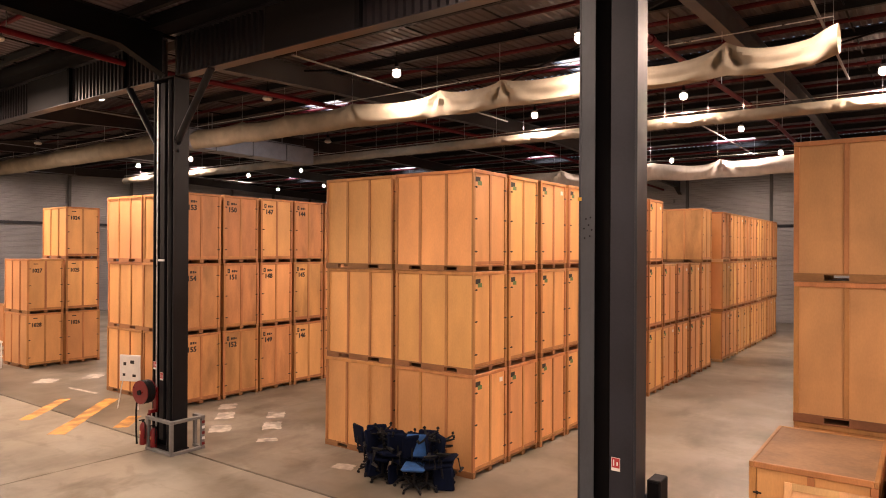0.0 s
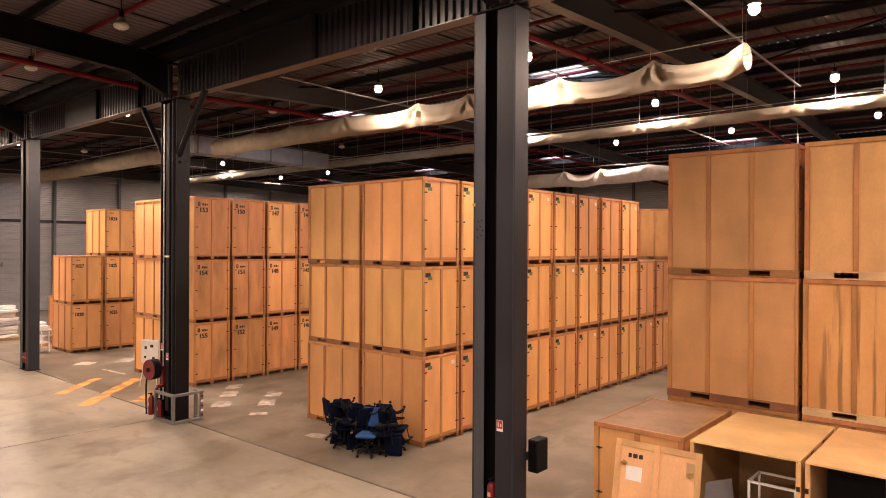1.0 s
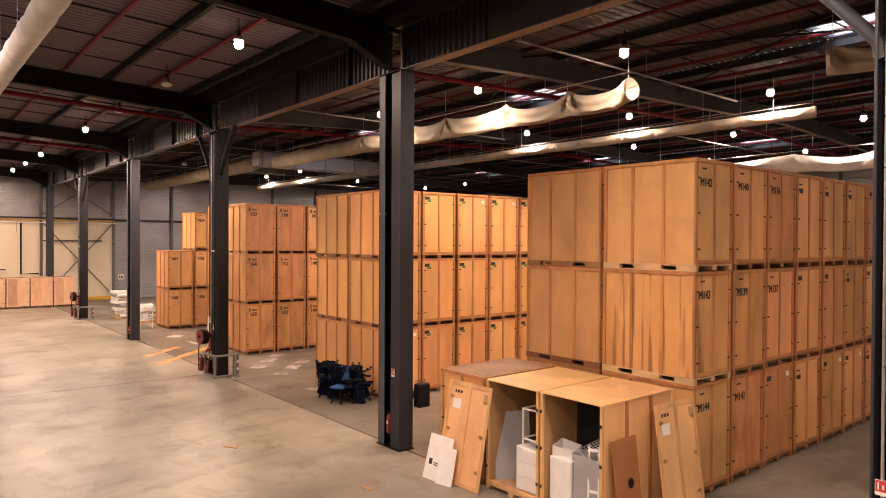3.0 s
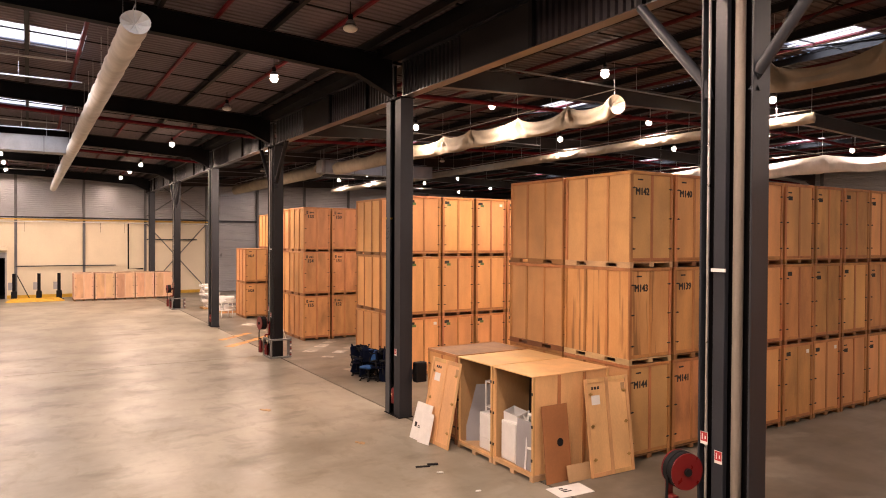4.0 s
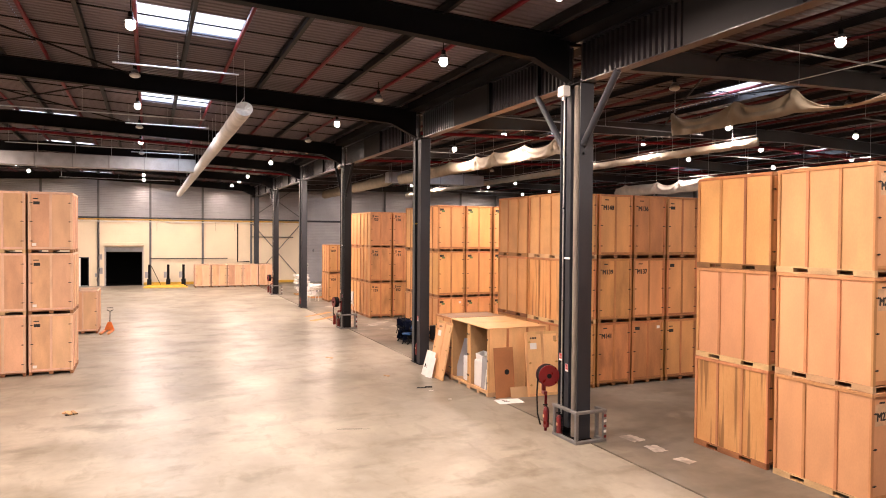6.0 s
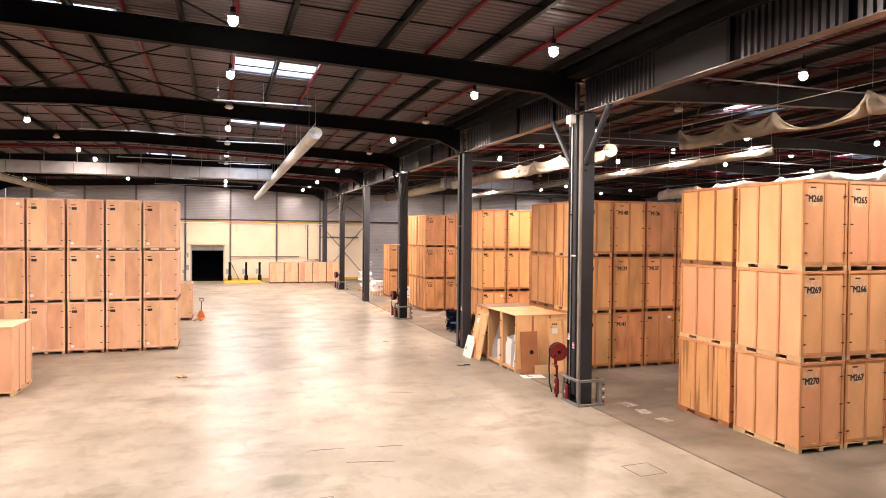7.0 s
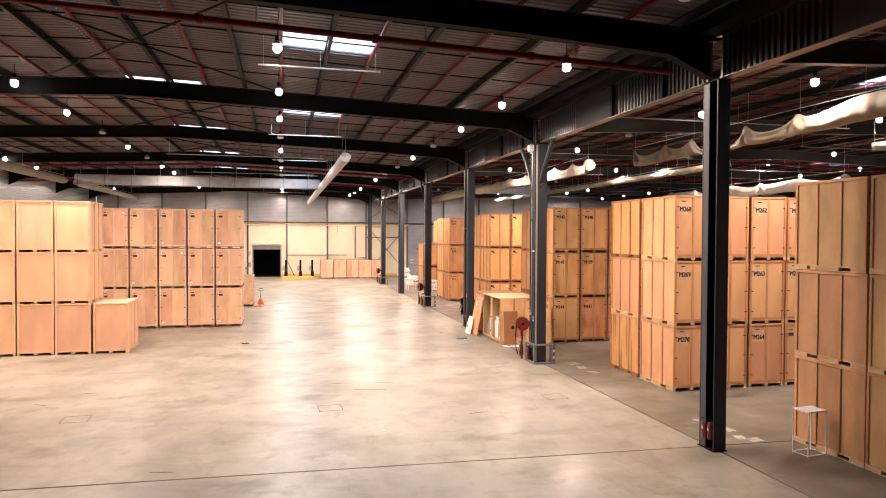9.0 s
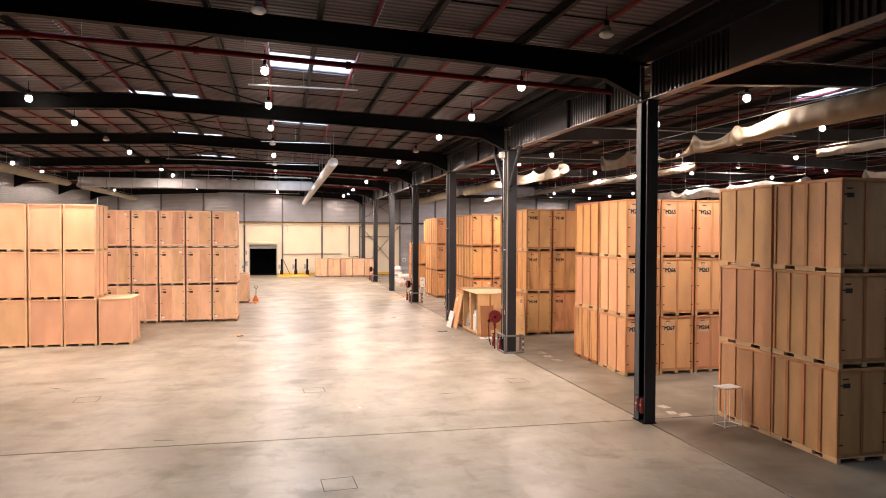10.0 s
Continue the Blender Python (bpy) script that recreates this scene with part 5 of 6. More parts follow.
crate("plain", -1.93, 9.55, 0, turn=-90)
open_crate(-0.45, 9.52, PLY_GOLD)
open_crate(1.00, 9.52, PLY_GOLD)
loose_door(pose(-1.52, 9.10, 0.005, -11, 0, 2), "pale crate door leaning on a closed crate")
loose_door(pose(2.86, 10.72, 0.005, -7.5, 0, 88), "pale crate door leaning on an opened crate")
# loose sheets
s = part("card_sheet", boxes((0, 0, 0, 0.70, 0.012, 0.92)), PAPER, at=pose(-1.74, 8.90, 0.004, -16, 0, 3))
tagged(s, "white cardboard sheet leaning on a crate door", "cardboard sheet")
part("print_bar", boxes((0.10, -0.002, 0.30, 0.20, -0.0005, 0.42)), INK, s, "dark printed mark as a plain bar")
part("print_bar", boxes((0.24, -0.002, 0.34, 0.40, -0.0005, 0.36), (0.24, -0.002, 0.30, 0.38, -0.0005, 0.32)), INK, s)
s = part("card_sheet", boxes((0, 0, 0, 0.42, 0.012, 0.74)), PAPER, at=pose(-1.28, 8.86, 0.004, -15, 0, 12))
tagged(s, "white cardboard sheet leaning on a crate door", "cardboard sheet")
s = part("hardboard_sheet", boxes((0, 0, 0, 0.70, 0.012, 1.58)), BROWNBOARD, at=pose(2.66, 9.68, 0.004, -7, 0, 90))
tagged(s, "brown hardboard sheet with a round hole, leaning on a crate", "board")
bm = bmesh.new()
cyl(bm, (0.44, -0.004, 0.80), (0.44, -0.001, 0.80), 0.085, 24)
part("round_hole", bm, BLACK, s, "dark round hole with a frayed rim")
s = part("card_sheet", boxes((0, 0, 0, 0.80, 0.012, 0.34)), CARD, at=pose(2.80, 10.16, 0.004, -14, 0, 88))
tagged(s, "low brown cardboard strip leaning on a crate", "cardboard sheet")
s = part("card_sheet", boxes((0, 0, 0, 0.52, 0.82, 0.01)), PAPER, at=pose(2.82, 9.52, 0.003, 0, 0, -6))
tagged(s, "white printed card lying on the floor", "cardboard sheet")
for k in range(3):
    part("print_bar", boxes((0.10 + 0.08 * k, 0.22, 0.0102, 0.15 + 0.08 * k, 0.32 + 0.05 * k, 0.0115)), INK, s)

# contents of the opened crates
z = 0.135
c = part("board", boxes((0, 0, 0, 0.75, 0.03, 1.35)), GREYCARD, at=pose(-0.36, 9.72, z, -8, 0, 62))
tagged(c, "grey panel standing in an opened crate", "panel")
cab = thing("white_cabinet", "white metal drawer cabinet in an opened crate", "cabinet", at=pose(0.20, 9.72, z))
part("body", boxes((0, 0, 0, 0.66, 0.72, 0.84), bevel=0.008), WHITE, cab)
for k in range(3):
    part("drawer", boxes((0.02, -0.018, 0.03 + 0.27 * k, 0.64, -0.001, 0.27 + 0.27 * k), bevel=0.004), WHITE, cab)
fr = thing("shelf_rack", "white metal shelf rack standing on a cabinet", "rack", at=pose(0.22, 9.86, z + 0.842))
for px, py in ((0, 0), (0.58, 0), (0, 0.5), (0.58, 0.5)):
    part("upright", boxes((px, py, 0, px + 0.03, py + 0.03, 0.72)), WHITE, fr)
for z2 in (0.10, 0.69):
    part("rim", boxes((0.031, 0, z2, 0.579, 0.03, z2 + 0.03)), WHITE, fr)
    part("rim", boxes((0.031, 0.5, z2, 0.579, 0.53, z2 + 0.03)), WHITE, fr)
    part("rim", boxes((0, 0.031, z2, 0.03, 0.499, z2 + 0.03)), WHITE, fr)
    part("rim", boxes((0.58, 0.031, z2, 0.61, 0.499, z2 + 0.03)), WHITE, fr)
for k in range(5):
    p = part("board", boxes((0, 0, 0, 0.60, 0.022, 1.02 - 0.03 * k)), WHITE if k % 2 else GREYCARD, at=pose(1.66, 9.66 + 0.035 * k, z, -2, 0, 1))
    tagged(p, "white shelf board standing on edge in a crate", "board", "shelf boards")
cab = thing("white_cabinet", "white metal cabinet lying in an opened crate", "cabinet", at=pose(1.08, 9.70, z))
part("body", boxes((0, 0, 0, 0.52, 1.1, 0.86), bevel=0.008), WHITE, cab)
part("door", boxes((0.02, -0.014, 0.03, 0.50, -0.001, 0.83), bevel=0.004), WHITE, cab)
tray = thing("plastic_tray", "white plastic tray tossed on a cabinet", "tray", at=pose(1.10, 9.75, z + 0.865, 12, 8, 10))
part("bottom", boxes((0, 0, 0, 0.42, 0.34, 0.012)), WHITE, tray)
part("wall", boxes((0, 0, 0.012, 0.012, 0.34, 0.20)), WHITE, tray)
part("wall", boxes((0.408, 0, 0.012, 0.42, 0.34, 0.20)), WHITE, tray)
part("wall", boxes((0.013, 0, 0.012, 0.407, 0.012, 0.20)), WHITE, tray)
part("wall", boxes((0.013, 0.328, 0.012, 0.407, 0.34, 0.20)), WHITE, tray)
bk = thing("wire_basket", "white wire basket lying on other goods", "basket", at=pose(1.40, 10.05, z + 0.95, 22, 14, -20))
bm = bmesh.new()
for k in range(12):
    cyl(bm, (0.06 * k, 0, 0), (0.06 * k, 0.5, 0), 0.005, 5)
    cyl(bm, (0.06 * k, 0, 0), (0.06 * k, 0, 0.16), 0.005, 5)
for k in range(9):
    cyl(bm, (0, 0.06 * k, 0), (0.66, 0.06 * k, 0), 0.005, 5)
for k in range(4):
    cyl(bm, (0, 0, 0.05 * k), (0.66, 0, 0.05 * k), 0.005, 5)
part("mesh", bm, WHITE, bk)
ch = thing("metal_frame", "white metal frame leaning out of a crate", "frame", at=pose(2.05, 9.60, z, -8, -6, 0))
for x0 in (0.0, 0.22):
    bm = bmesh.new()
    tube(bm, [(x0, 0, 0), (x0, 0.02, 1.25)], 0.02, 8)
    part("tube", bm, WHITE, ch, smooth=True)
for z2 in (0.45, 0.80, 1.15):
    part("slat", boxes((0.02, 0.0, z2, 0.20, 0.02, z2 + 0.05)), WHITE, ch)
pn = part("panel", boxes((0, 0, 0, 0.66, 0.03, 1.86)), BLACK, at=pose(1.07, 10.45, z, -2, 0, 0))
tagged(pn, "glossy black panel at the back of a crate", "panel")


# ---- office chairs pushed together ----
def office_chair(fabric):
    c = thing("office_chair", "blue upholstered swivel office chair with black arms and castors", "chair", "office chairs pushed together")
    bm = bmesh.new()
    box(bm, -0.24, -0.24, 0.44, 0.24, 0.24, 0.52, bevel=0.035)
    part("seat", bm, fabric, c, smooth=True)
    bm = bmesh.new()
    box(bm, -0.22, -0.035, 0.0, 0.22, 0.035, 0.46, bevel=0.03)
    bmesh.ops.rotate(bm, verts=bm.verts[:], cent=(0, 0, 0), matrix=Matrix.Rotation(radians(-8), 3, "X"))
    bmesh.ops.translate(bm, verts=bm.verts[:], vec=(0, 0.25, 0.60))
    part("backrest", bm, fabric, c, smooth=True)
    bm = bmesh.new()
    tube(bm, [(0, 0.10, 0.43), (0, 0.27, 0.45), (0, 0.31, 0.62), (0, 0.30, 0.80)], 0.022, 8)
    part("back_stay", bm, BLACK, c, smooth=True)
    bm = bmesh.new()
    cyl(bm, (0, 0, 0.10), (0, 0, 0.44), 0.028)
    part("gas_column", bm, BLACK, c, smooth=True)
    for k in range(5):
        a = 2 * math.pi * k / 5 + 0.3
        bm = bmesh.new()
        tube(bm, [(0, 0, 0.12), (0.14 * math.cos(a), 0.14 * math.sin(a), 0.11), (0.29 * math.cos(a), 0.29 * math.sin(a), 0.075)], [0.03, 0.024, 0.018], 8)
        leg = part("leg", bm, BLACK, c, smooth=True)
        bm = bmesh.new()
        cyl(bm, (0.29 * math.cos(a) - 0.02, 0.29 * math.sin(a), 0.03), (0.29 * math.cos(a) + 0.02, 0.29 * math.sin(a), 0.03), 0.03, 12)
        part("castor", bm, BLACK, leg, smooth=True)
    for s in (-1, 1):
        bm = bmesh.new()
        tube(bm, [(s * 0.22, 0.05, 0.46), (s * 0.30, 0.05, 0.48), (s * 0.31, 0.02, 0.70), (s * 0.30, -0.16, 0.73)], 0.018, 8)
        arm = part("arm", bm, BLACK, c, smooth=True)
        part("arm_pad", boxes((s * 0.30 - 0.03, -0.20, 0.735, s * 0.30 + 0.03, 0.08, 0.765), bevel=0.01), BLACK, arm)
    return c


navy, blue = office_chair(BLUE_DARK), office_chair(BLUE)
blue.matrix_basis = pose(-8.5, 10.95, 0, 0, 0, 28)
places = [(-10.05, 11.35, 160), (-9.45, 11.55, 200), (-9.55, 10.98, 100), (-8.95, 11.15, 250), (-8.75, 11.70, 190), (-8.02, 11.55, 120), (-9.25, 11.3, 215), (-8.45, 11.35, 20), (-9.75, 11.05, 50), (-8.2, 11.15, 330)]
upturned = [(-9.95, 11.45, 30), (-9.48, 11.25, 75), (-9.0, 11.6, 140), (-8.62, 11.5, 200), (-8.08, 11.62, 20), (-9.7, 11.15, 110), (-9.2, 11.05, 250), (-8.35, 11.25, 75)]
navy.matrix_basis = pose(places[0][0], places[0][1], 0, 0, 0, places[0][2])
def gather(x, y):
    return -9.0 + 0.8 * (x + 9.0), 11.35 + 0.8 * (y - 11.35)


for x, y, a in places[1:]:
    x, y = gather(x, y)
    copy_thing(navy, pose(x, y, 0, 0, 0, a))
for k, (x, y, a) in enumerate(upturned):
    x, y = gather(x, y)
    c = copy_thing(navy, pose(x, y, 0.93 + 0.025 * k, 180, 8 - 4 * k, a))
    tagged(c, "navy swivel office chair turned upside down on another chair")

# flip chart
f = thing("flip_chart", "white flip chart on a tripod easel", "flip chart", at=pose(-19.75, 11.25, 0, 0, 0, 22))
part("board", boxes((-0.36, -0.02, 0.82, 0.36, 0.02, 1.62), bevel=0.006), WHITE, f)
part("sheet", boxes((-0.32, -0.026, 0.86, 0.32, -0.021, 1.56)), PAPER, f)
for x0, z0, z1, h in ((-0.22, 1.30, 1.40, 0.10), (0.02, 1.36, 1.46, 0.14), (-0.24, 0.98, 1.06, 0.09), (0.10, 0.96, 1.04, 0.12)):
    part("print_bar", boxes((x0, -0.0285, z0, x0 + h, -0.0265, z1)), INK, f, "dark mark on the sheet")
for a, b in (((-0.26, 0.0, 0.85), (-0.36, -0.10, 0.0)), ((0.26, 0.0, 0.85), (0.36, -0.10, 0.0)), ((0.0, 0.03, 1.5), (0.0, 0.55, 0.0))):
    bm = bmesh.new()
    cyl(bm, b, a, 0.016, 8)
    part("leg", bm, WHITE, f)

# white display stand
t = thing("display_stand", "white square display stand with thin legs", "stand", at=pose(19.33, 11.37, 0, 0, 0, 8))
part("top", boxes((0, 0, 1.06, 0.46, 0.62, 1.09), bevel=0.005), WHITE, t)
for px, py in ((0.005, 0.005), (0.435, 0.005), (0.005, 0.595), (0.435, 0.595)):
    part("leg", boxes((px, py, 0, px + 0.02, py + 0.02, 1.06)), WHITE, t)
for r in ((0.026, 0.005, 0.434, 0.025), (0.026, 0.595, 0.434, 0.615), (0.005, 0.026, 0.025, 0.594), (0.435, 0.026, 0.455, 0.594)):
    part("stretcher", boxes((r[0], r[1], 0.03, r[2], r[3], 0.05)), WHITE, t)

# pallet truck
p = thing("pallet_truck", "orange hand pallet truck with raised handle", "pallet truck", at=pose(-17.75, -2.25, 0, 0, 0, 172))
for y0 in (-0.26, 0.10):
    fk = part("fork", boxes((-1.15, y0, 0.05, 0.02, y0 + 0.16, 0.10), bevel=0.01), ORANGE, p)
    bm = bmesh.new()
    cyl(bm, (-1.10, y0 + 0.03, 0.06), (-1.10, y0 + 0.13, 0.06), 0.06, 12)
    part("roller", bm, PALE, fk, smooth=True)
bm = bmesh.new()
lo = [bm.verts.new(q) for q in ((0.02, -0.25, 0.08), (0.20, -0.22, 0.08), (0.20, 0.22, 0.08), (0.02, 0.25, 0.08))]
hi = [bm.verts.new(q) for q in ((0.06, -0.09, 0.50), (0.18, -0.07, 0.50), (0.18, 0.07, 0.50), (0.06, 0.09, 0.50))]
bm.faces.new(lo)
bm.faces.new(hi)
for k in range(4):
    bm.faces.new((lo[k], lo[(k + 1) % 4], hi[(k + 1) % 4], hi[k]))
bmesh.ops.bevel(bm, geom=bm.edges[:], offset=0.015, segments=1, affect="EDGES")
part("body", bm, ORANGE, p)
for y0 in (-0.10, 0.04):
    bm = bmesh.new()
    cyl(bm, (0.18, y0, 0.09), (0.18, y0 + 0.06, 0.09), 0.09, 16)
    part("wheel", bm, PALE, p, smooth=True)
bm = bmesh.new()
tube(bm, [(0.16, 0, 0.35), (0.24, 0, 1.05)], 0.022, 8)
sh = part("shaft", bm, BLACK, p, smooth=True)
bm = bmesh.new()
tube(bm, [(0.24, 0, 1.04), (0.25, -0.14, 1.10), (0.25, -0.14, 1.22), (0.25, 0.14, 1.22), (0.25, 0.14, 1.10), (0.24, 0, 1.04)], 0.018, 8)
part("handle", bm, BLACK, sh, smooth=True)

# goods by the far columns
for x, y, h, n in ((-36.7, 11.8, 1.70, 8), (-33.4, 12.3, 1.05, 7)):
    pal = thing("loaded_pallet", "wooden pallet of film-wrapped white boxes", "pallet", "wrapped pallets", at=pose(x, y, 0, 0, 0, 4))
    for k in range(5):
        part("board", boxes((-0.5, -0.6 + 0.27 * k, 0.10, 0.5, -0.46 + 0.27 * k, 0.125)), PALE, pal)
    for k in (-0.5, -0.06, 0.38):
        part("runner", boxes((k, -0.6, 0.0, k + 0.12, 0.62, 0.10)), PALE, pal)
    rr = random.Random(n)
    zz = 0.126
    for k in range(n):
        hh = h / n * rr.uniform(0.75, 1.25)
        lx, ly = rr.uniform(0.32, 0.52), rr.uniform(0.40, 0.62)
        layer = boxes((-lx, -ly, 0, lx, ly, hh - 0.02), bevel=0.025)
        for v in layer.verts:
            v.co += Vector((rr.uniform(-0.03, 0.03), rr.uniform(-0.03, 0.03), 0))
        part("wrapped_layer", layer, (FILM, WHITE, FILM, GREYCARD, PAPER)[k % 5], pal, at=pose(rr.uniform(-0.10, 0.10), rr.uniform(-0.10, 0.10), zz, 0, 0, rr.uniform(-14, 14)))
        zz += hh
w = thing("work_stand", "white metal work stand with a top shelf", "stand", at=pose(-30.6, 11.35, 0, 0, 0, 10))
part("top", boxes((-0.35, -0.4, 1.02, 0.35, 0.4, 1.06)), WHITE, w)
part("shelf", boxes((-0.35, -0.4, 0.45, 0.35, 0.4, 0.49)), WHITE, w)
for px in (-0.33, 0.29):
    for py in (-0.38, 0.34):
        part("leg", boxes((px, py, 0, px + 0.04, py + 0.04, 1.02)), WHITE, w)
for x, y, z, a, h in ((-30.72, 11.2, 1.061, 20, 0.30), (-30.45, 11.55, 1.061, -10, 0.18), (-30.6, 11.4, 0.491, 5, 0.34), (-30.75, 11.1, 0.491, 35, 0.22)):
    o = part("carton", boxes((-0.13, -0.16, 0, 0.13, 0.16, h), (-0.132, -0.03, h - 0.05, 0.132, 0.03, h + 0.002), bevel=0.006), WHITE if h > 0.2 else PAPER, at=pose(x, y, z, 0, 0, a))
    tagged(o, "small white carton on a metal work stand", "carton", "cartons on the work stand")
crate("old", -33.9, 13.7, 0)

# column lifts and yellow loading ramp by the dock door
for y in (-0.3, 1.4, 2.8):
    l = thing("column_lift", "dark vehicle column lift standing by the wall", "lift", "column lifts", at=pose(-49.9, y, 0))
    part("mast", boxes((-0.10, -0.12, 0, 0.10, 0.12, 2.15), bevel=0.01), STEEL_DARK, l)
    part("carriage", boxes((0.101, -0.20, 0.10, 0.22, 0.20, 0.75), bevel=0.01), BLACK, l)
    part("control_box", boxes((-0.06, -0.40, 0.85, 0.10, -0.121, 1.45), bevel=0.01), GREYCARD, l)
    part("base", boxes((-0.35, -0.35, 0, 0.55, 0.35, 0.06), bevel=0.01), STEEL_DARK, l)
r = thing("loading_ramp", "low yellow painted steel loading ramp", "ramp", at=pose(-48.6, 1.15, 0))
bm = bmesh.new()
vs = [bm.verts.new(p) for p in ((-0.5, -2.0, 0), (0.5, -2.0, 0), (0.5, 2.0, 0), (-0.5, 2.0, 0), (-0.45, -1.6, 0.24), (0.45, -1.9, 0.10), (0.45, 1.9, 0.10), (-0.45, 1.6, 0.24))]
for q in ((0, 1, 2, 3), (4, 5, 6, 7), (0, 1, 5, 4), (1, 2, 6, 5), (2, 3, 7, 6), (3, 0, 4, 7)):
    bm.faces.new([vs[i] for i in q])
part("deck", bm, YELLOW, r)
part("lip", boxes((0.50, -1.9, 0.0, 0.62, 1.9, 0.05)), YELLOW, r)
for k in range(3):
    part("rib", boxes((-0.42, -1.2 + 1.2 * k - 0.03, 0.19, 0.30, -1.2 + 1.2 * k + 0.03, 0.27)), YELLOW, r)
# switch boxes beside the dock door
for y, z0, w, h in ((-4.62, 2.6, 0.20, 0.5), (-4.62, 1.2, 0.28, 0.6), (-5.05, 0.9, 0.2, 0.35)):
    s = part("switch_box", boxes((X_FAR + 0.01, y - w / 2, z0, X_FAR + 0.14, y + w / 2, z0 + h), bevel=0.01), GREYCARD)
    tagged(s, "grey electrical switch box on the wall", "switch box", "switch boxes")
s = thing("bay_sign", "white square sign reading 16", "sign", at=pose(X_FAR + 0.175, 15.25, 1.65))
part("plate", boxes((0, 0, 0, 0.01, 0.42, 0.42)), PAPER, s)
part("number", lettering("16", 0.34, INK), None, s, "black number 16", at=Matrix.Translation((0.0125, 0.03, 0.09)) @ FACE_X)


# ---- markings and litter on the floor ----
def mark(name, label, x, y, w, h, turn, mat, parent=None):
    rnd = random.Random(round(x * 100 + y * 10))
    ring = []
    for ax, ay, bx, by in ((-1, -1, 1, -1), (1, -1, 1, 1), (1, 1, -1, 1), (-1, 1, -1, -1)):
        for k in range(6):
            f = k / 6
            px, py = ax + (bx - ax) * f, ay + (by - ay) * f
            ring.append((px * w / 2 + rnd.uniform(-0.07, 0.05) * min(1, w), py * h / 2 + rnd.uniform(-0.07, 0.05) * min(1, h)))
    bm = bmesh.new()
    bot = [bm.verts.new((px, py, 0.0005)) for px, py in ring]
    top = [bm.verts.new((px, py, 0.003)) for px, py in ring]
    bm.faces.new(top)
    for k in range(len(ring)):
        bm.faces.new((bot[k], bot[(k + 1) % len(ring)], top[(k + 1) % len(ring)], top[k]))
    o = part(name, bm, mat, at=pose(x, y, 0.0, 0, 0, turn))
    return tagged(o, label, "floor marking", "floor markings", "structure")


for x, y, w, h, a in ((-20.0, 10.1, 0.42, 4.2, 44), (-21.7, 9.7, 0.36, 2.7, 44), (-18.3, 10.4, 0.36, 1.3, 44)):
    mark("floor_marking", "worn yellow stripe painted on the floor", x, y, w, h, a, YELLOW_MARK)
for x, y, w, h, a in ((-17.6, 13.2, 0.5, 0.7, 49), (-16.7, 12.45, 0.5, 0.8, 49), (-15.6, 11.5, 0.55, 0.7, 49), (-15.6, 13.4, 0.5, 0.75, 47), (-14.75, 12.55, 0.5, 0.75, 47), (-13.75, 11.55, 0.5, 0.3, 47),
                      (-10.7, 11.2, 0.5, 0.35, 15), (16.35, 10.9, 0.32, 0.28, 20), (17.3, 11.1, 0.34, 0.28, 10), (18.0, 10.95, 0.34, 0.25, -10), (18.25, 11.2, 0.3, 0.36, 5),
                      (7.65, 10.95, 0.55, 0.38, 8), (8.55, 10.92, 0.5, 0.36, -5), (9.5, 10.95, 0.42, 0.3, 12), (-26.2, 11.7, 0.7, 0.8, 40), (-23.5, 11.65, 1.7, 0.12, 4), (-25.75, 13.2, 0.6, 0.9, 42)):
    mark("floor_marking", "worn patch of white floor paint", x, y, w, h, a, WHITE_MARK)
for x, y in ((12.5, -6.26), (12.74, 0.77), (12.83, 7.95), (21.5, 0.89)):
    hatch = thing("floor_hatch", "square inspection hatch outline in the floor", "hatch", "floor hatches", "structure", at=pose(x, y, 0, 0, 0, 3))
    for r in ((-0.35, -0.35, 0.35, -0.335), (-0.35, 0.335, 0.35, 0.35), (-0.35, -0.334, -0.335, 0.334), (0.335, -0.334, 0.35, 0.334)):
        part("seam", boxes((r[0], r[1], 0.001, r[2], r[3], 0.003)), JOINT, hatch)
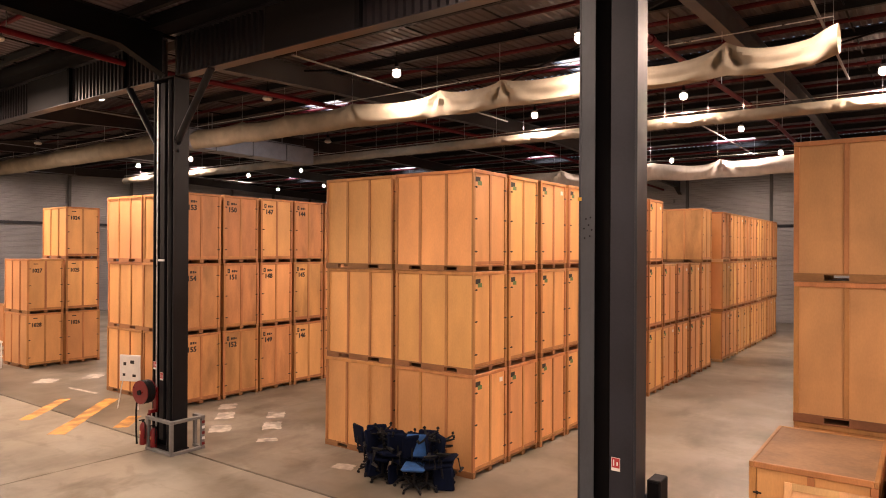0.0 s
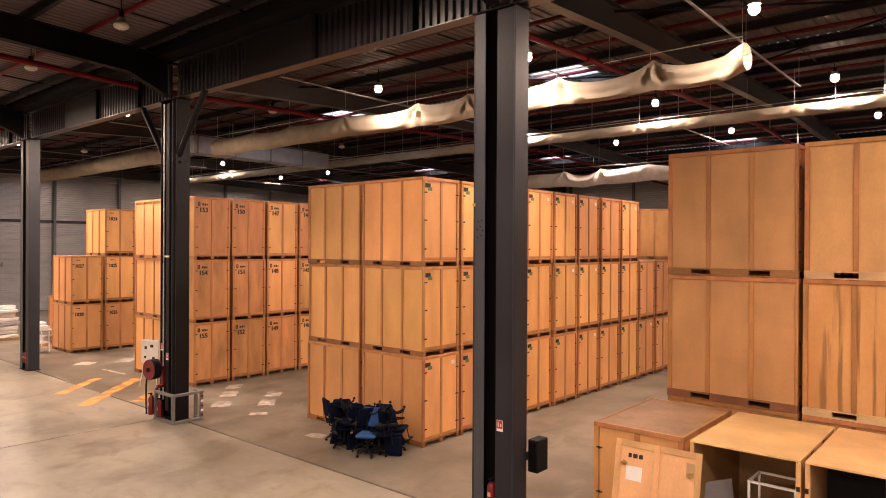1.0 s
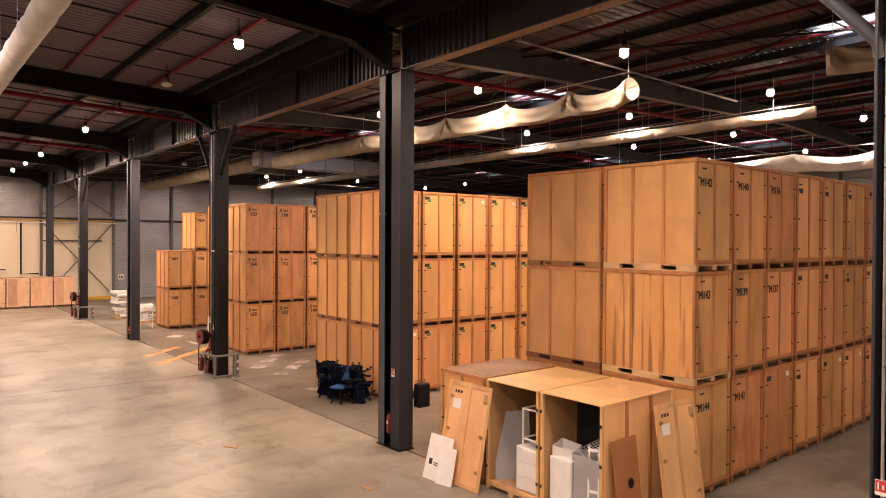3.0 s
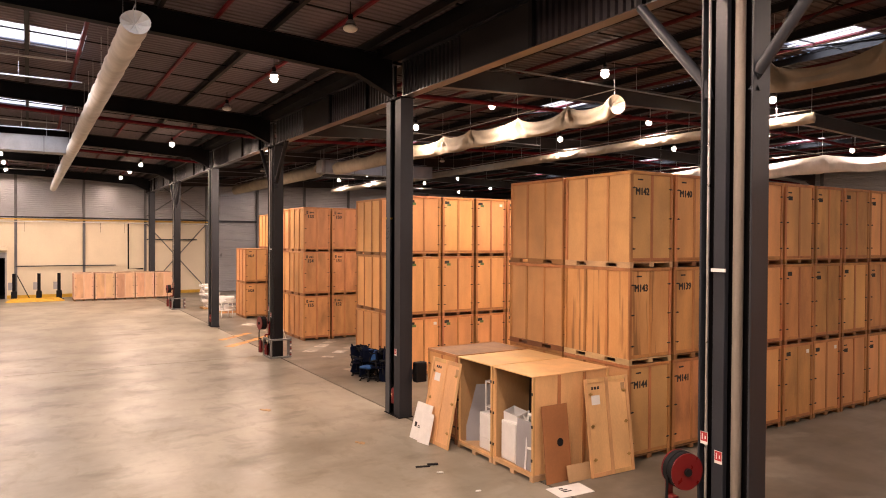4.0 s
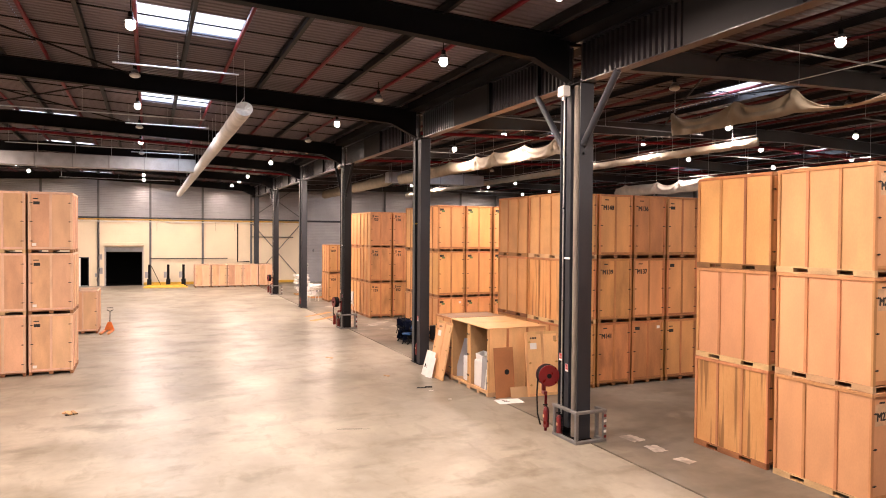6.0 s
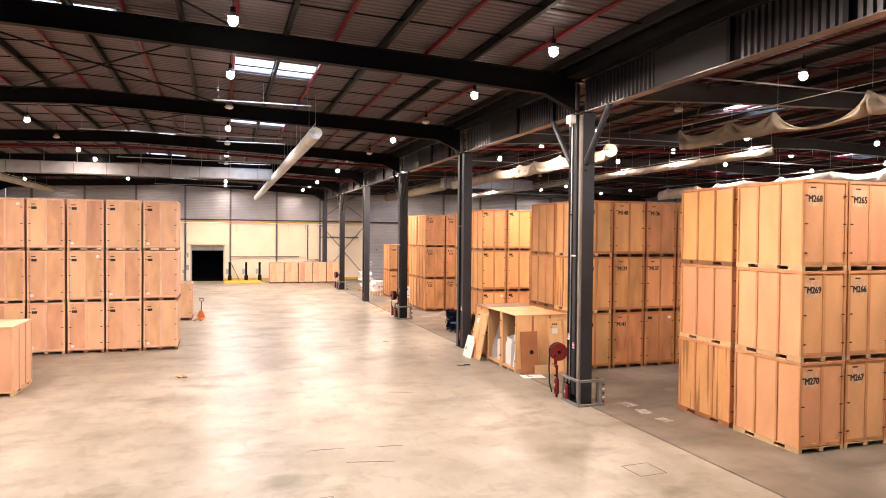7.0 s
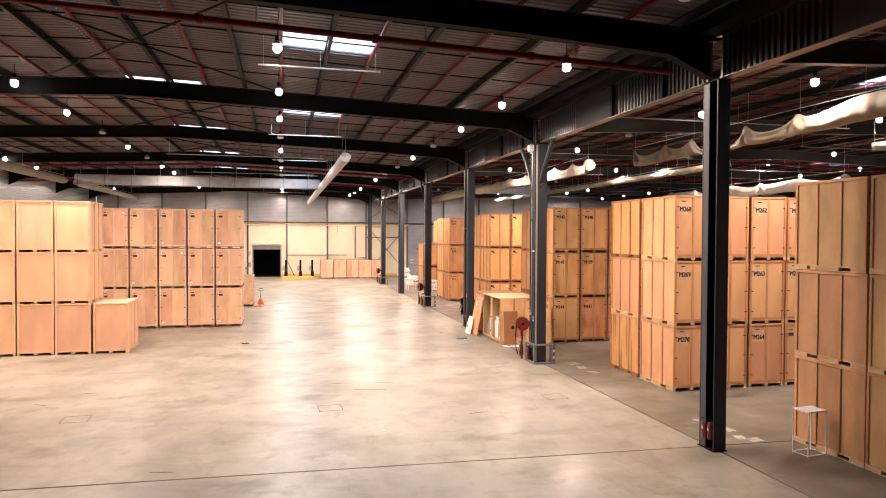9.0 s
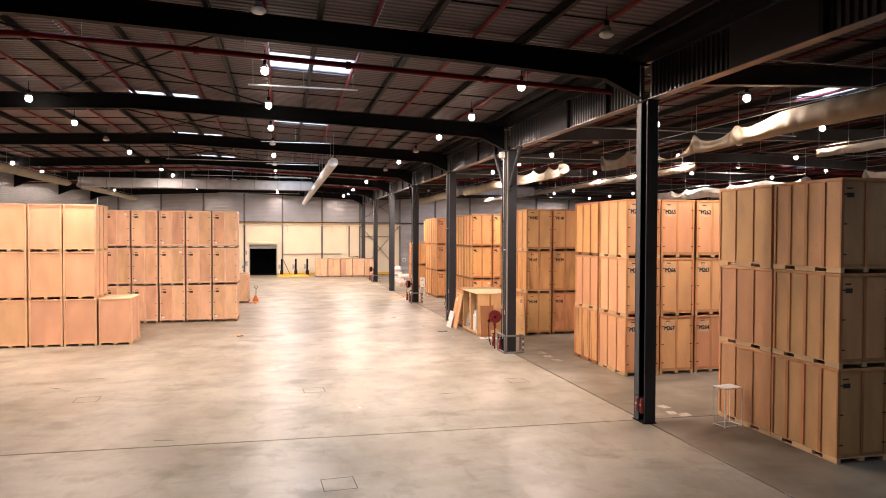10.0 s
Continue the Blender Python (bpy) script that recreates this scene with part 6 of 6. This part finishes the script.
lt = thing("wood_scrap", "small broken pallet block lying on the floor", "scrap", at=pose(-0.25, -2.44, 0, 0, 0, 20))
part("board", boxes((-0.22, -0.05, 0.03, 0.22, 0.05, 0.05)), PALE, lt)
part("board", boxes((-0.16, 0.10, 0.03, 0.20, 0.18, 0.05)), CARD, lt)
part("block", boxes((-0.18, -0.12, 0, -0.10, 0.20, 0.03)), PALE, lt)
part("block", boxes((0.10, -0.12, 0, 0.18, 0.20, 0.03)), LATCH, lt)
for x, y, a, s in ((-1.9, 7.6, 20, 1.0), (0.9, 8.2, 60, 0.5), (-6.2, 6.55, 30, 1.3), (15.4, 2.0, 10, 0.5), (2.2, 8.3, 80, 0.4)):
    o = part("litter", boxes((-0.14 * s, -0.03 * s, 0.0, 0.14 * s, 0.03 * s, 0.02), (-0.05 * s, 0.035 * s, 0.0, 0.10 * s, 0.09 * s, 0.015)), CARD if s > 0.6 else PAPER, at=pose(x, y, 0, 0, 0, a))
    tagged(o, "small scrap of litter on the concrete floor", "litter", "floor litter")
o = part("litter", boxes((-0.22, -0.06, 0.0, 0.10, 0.02, 0.02), (0.06, 0.03, 0.0, 0.30, 0.12, 0.03), bevel=0.006), BLACK, at=pose(0.39, 8.13, 0, 0, 0, 70))
tagged(o, "small dark scrap lying on the concrete floor", "litter", "floor litter")
SCUFFS = ((10.6, 2.24, 78, 1.1), (9.44, 1.4, 88, 0.9), (9.6, 2.9, 84, 0.7), (10.58, -7.76, 60, 0.5), (9.26, -6.8, 95, 0.6), (17.5, -3.2, 80, 0.5), (4.2, 4.6, 70, 0.9), (14.2, 5.0, 100, 0.6))
for x, y, a, w in SCUFFS:
    o = part("scuff_mark", boxes((-w / 2, -0.012, 0.0004, w / 2, 0.012, 0.0014), (-w / 3, 0.02, 0.0004, w / 4, 0.032, 0.0014)), JOINT, at=pose(x, y, 0, 0, 0, a))
    tagged(o, "thin dark scuff mark on the floor", "floor marking", "scuff marks", "structure")

for proto in KINDS.values():
    for o in list(proto.children_recursive) + [proto]:
        bpy.data.objects.remove(o)
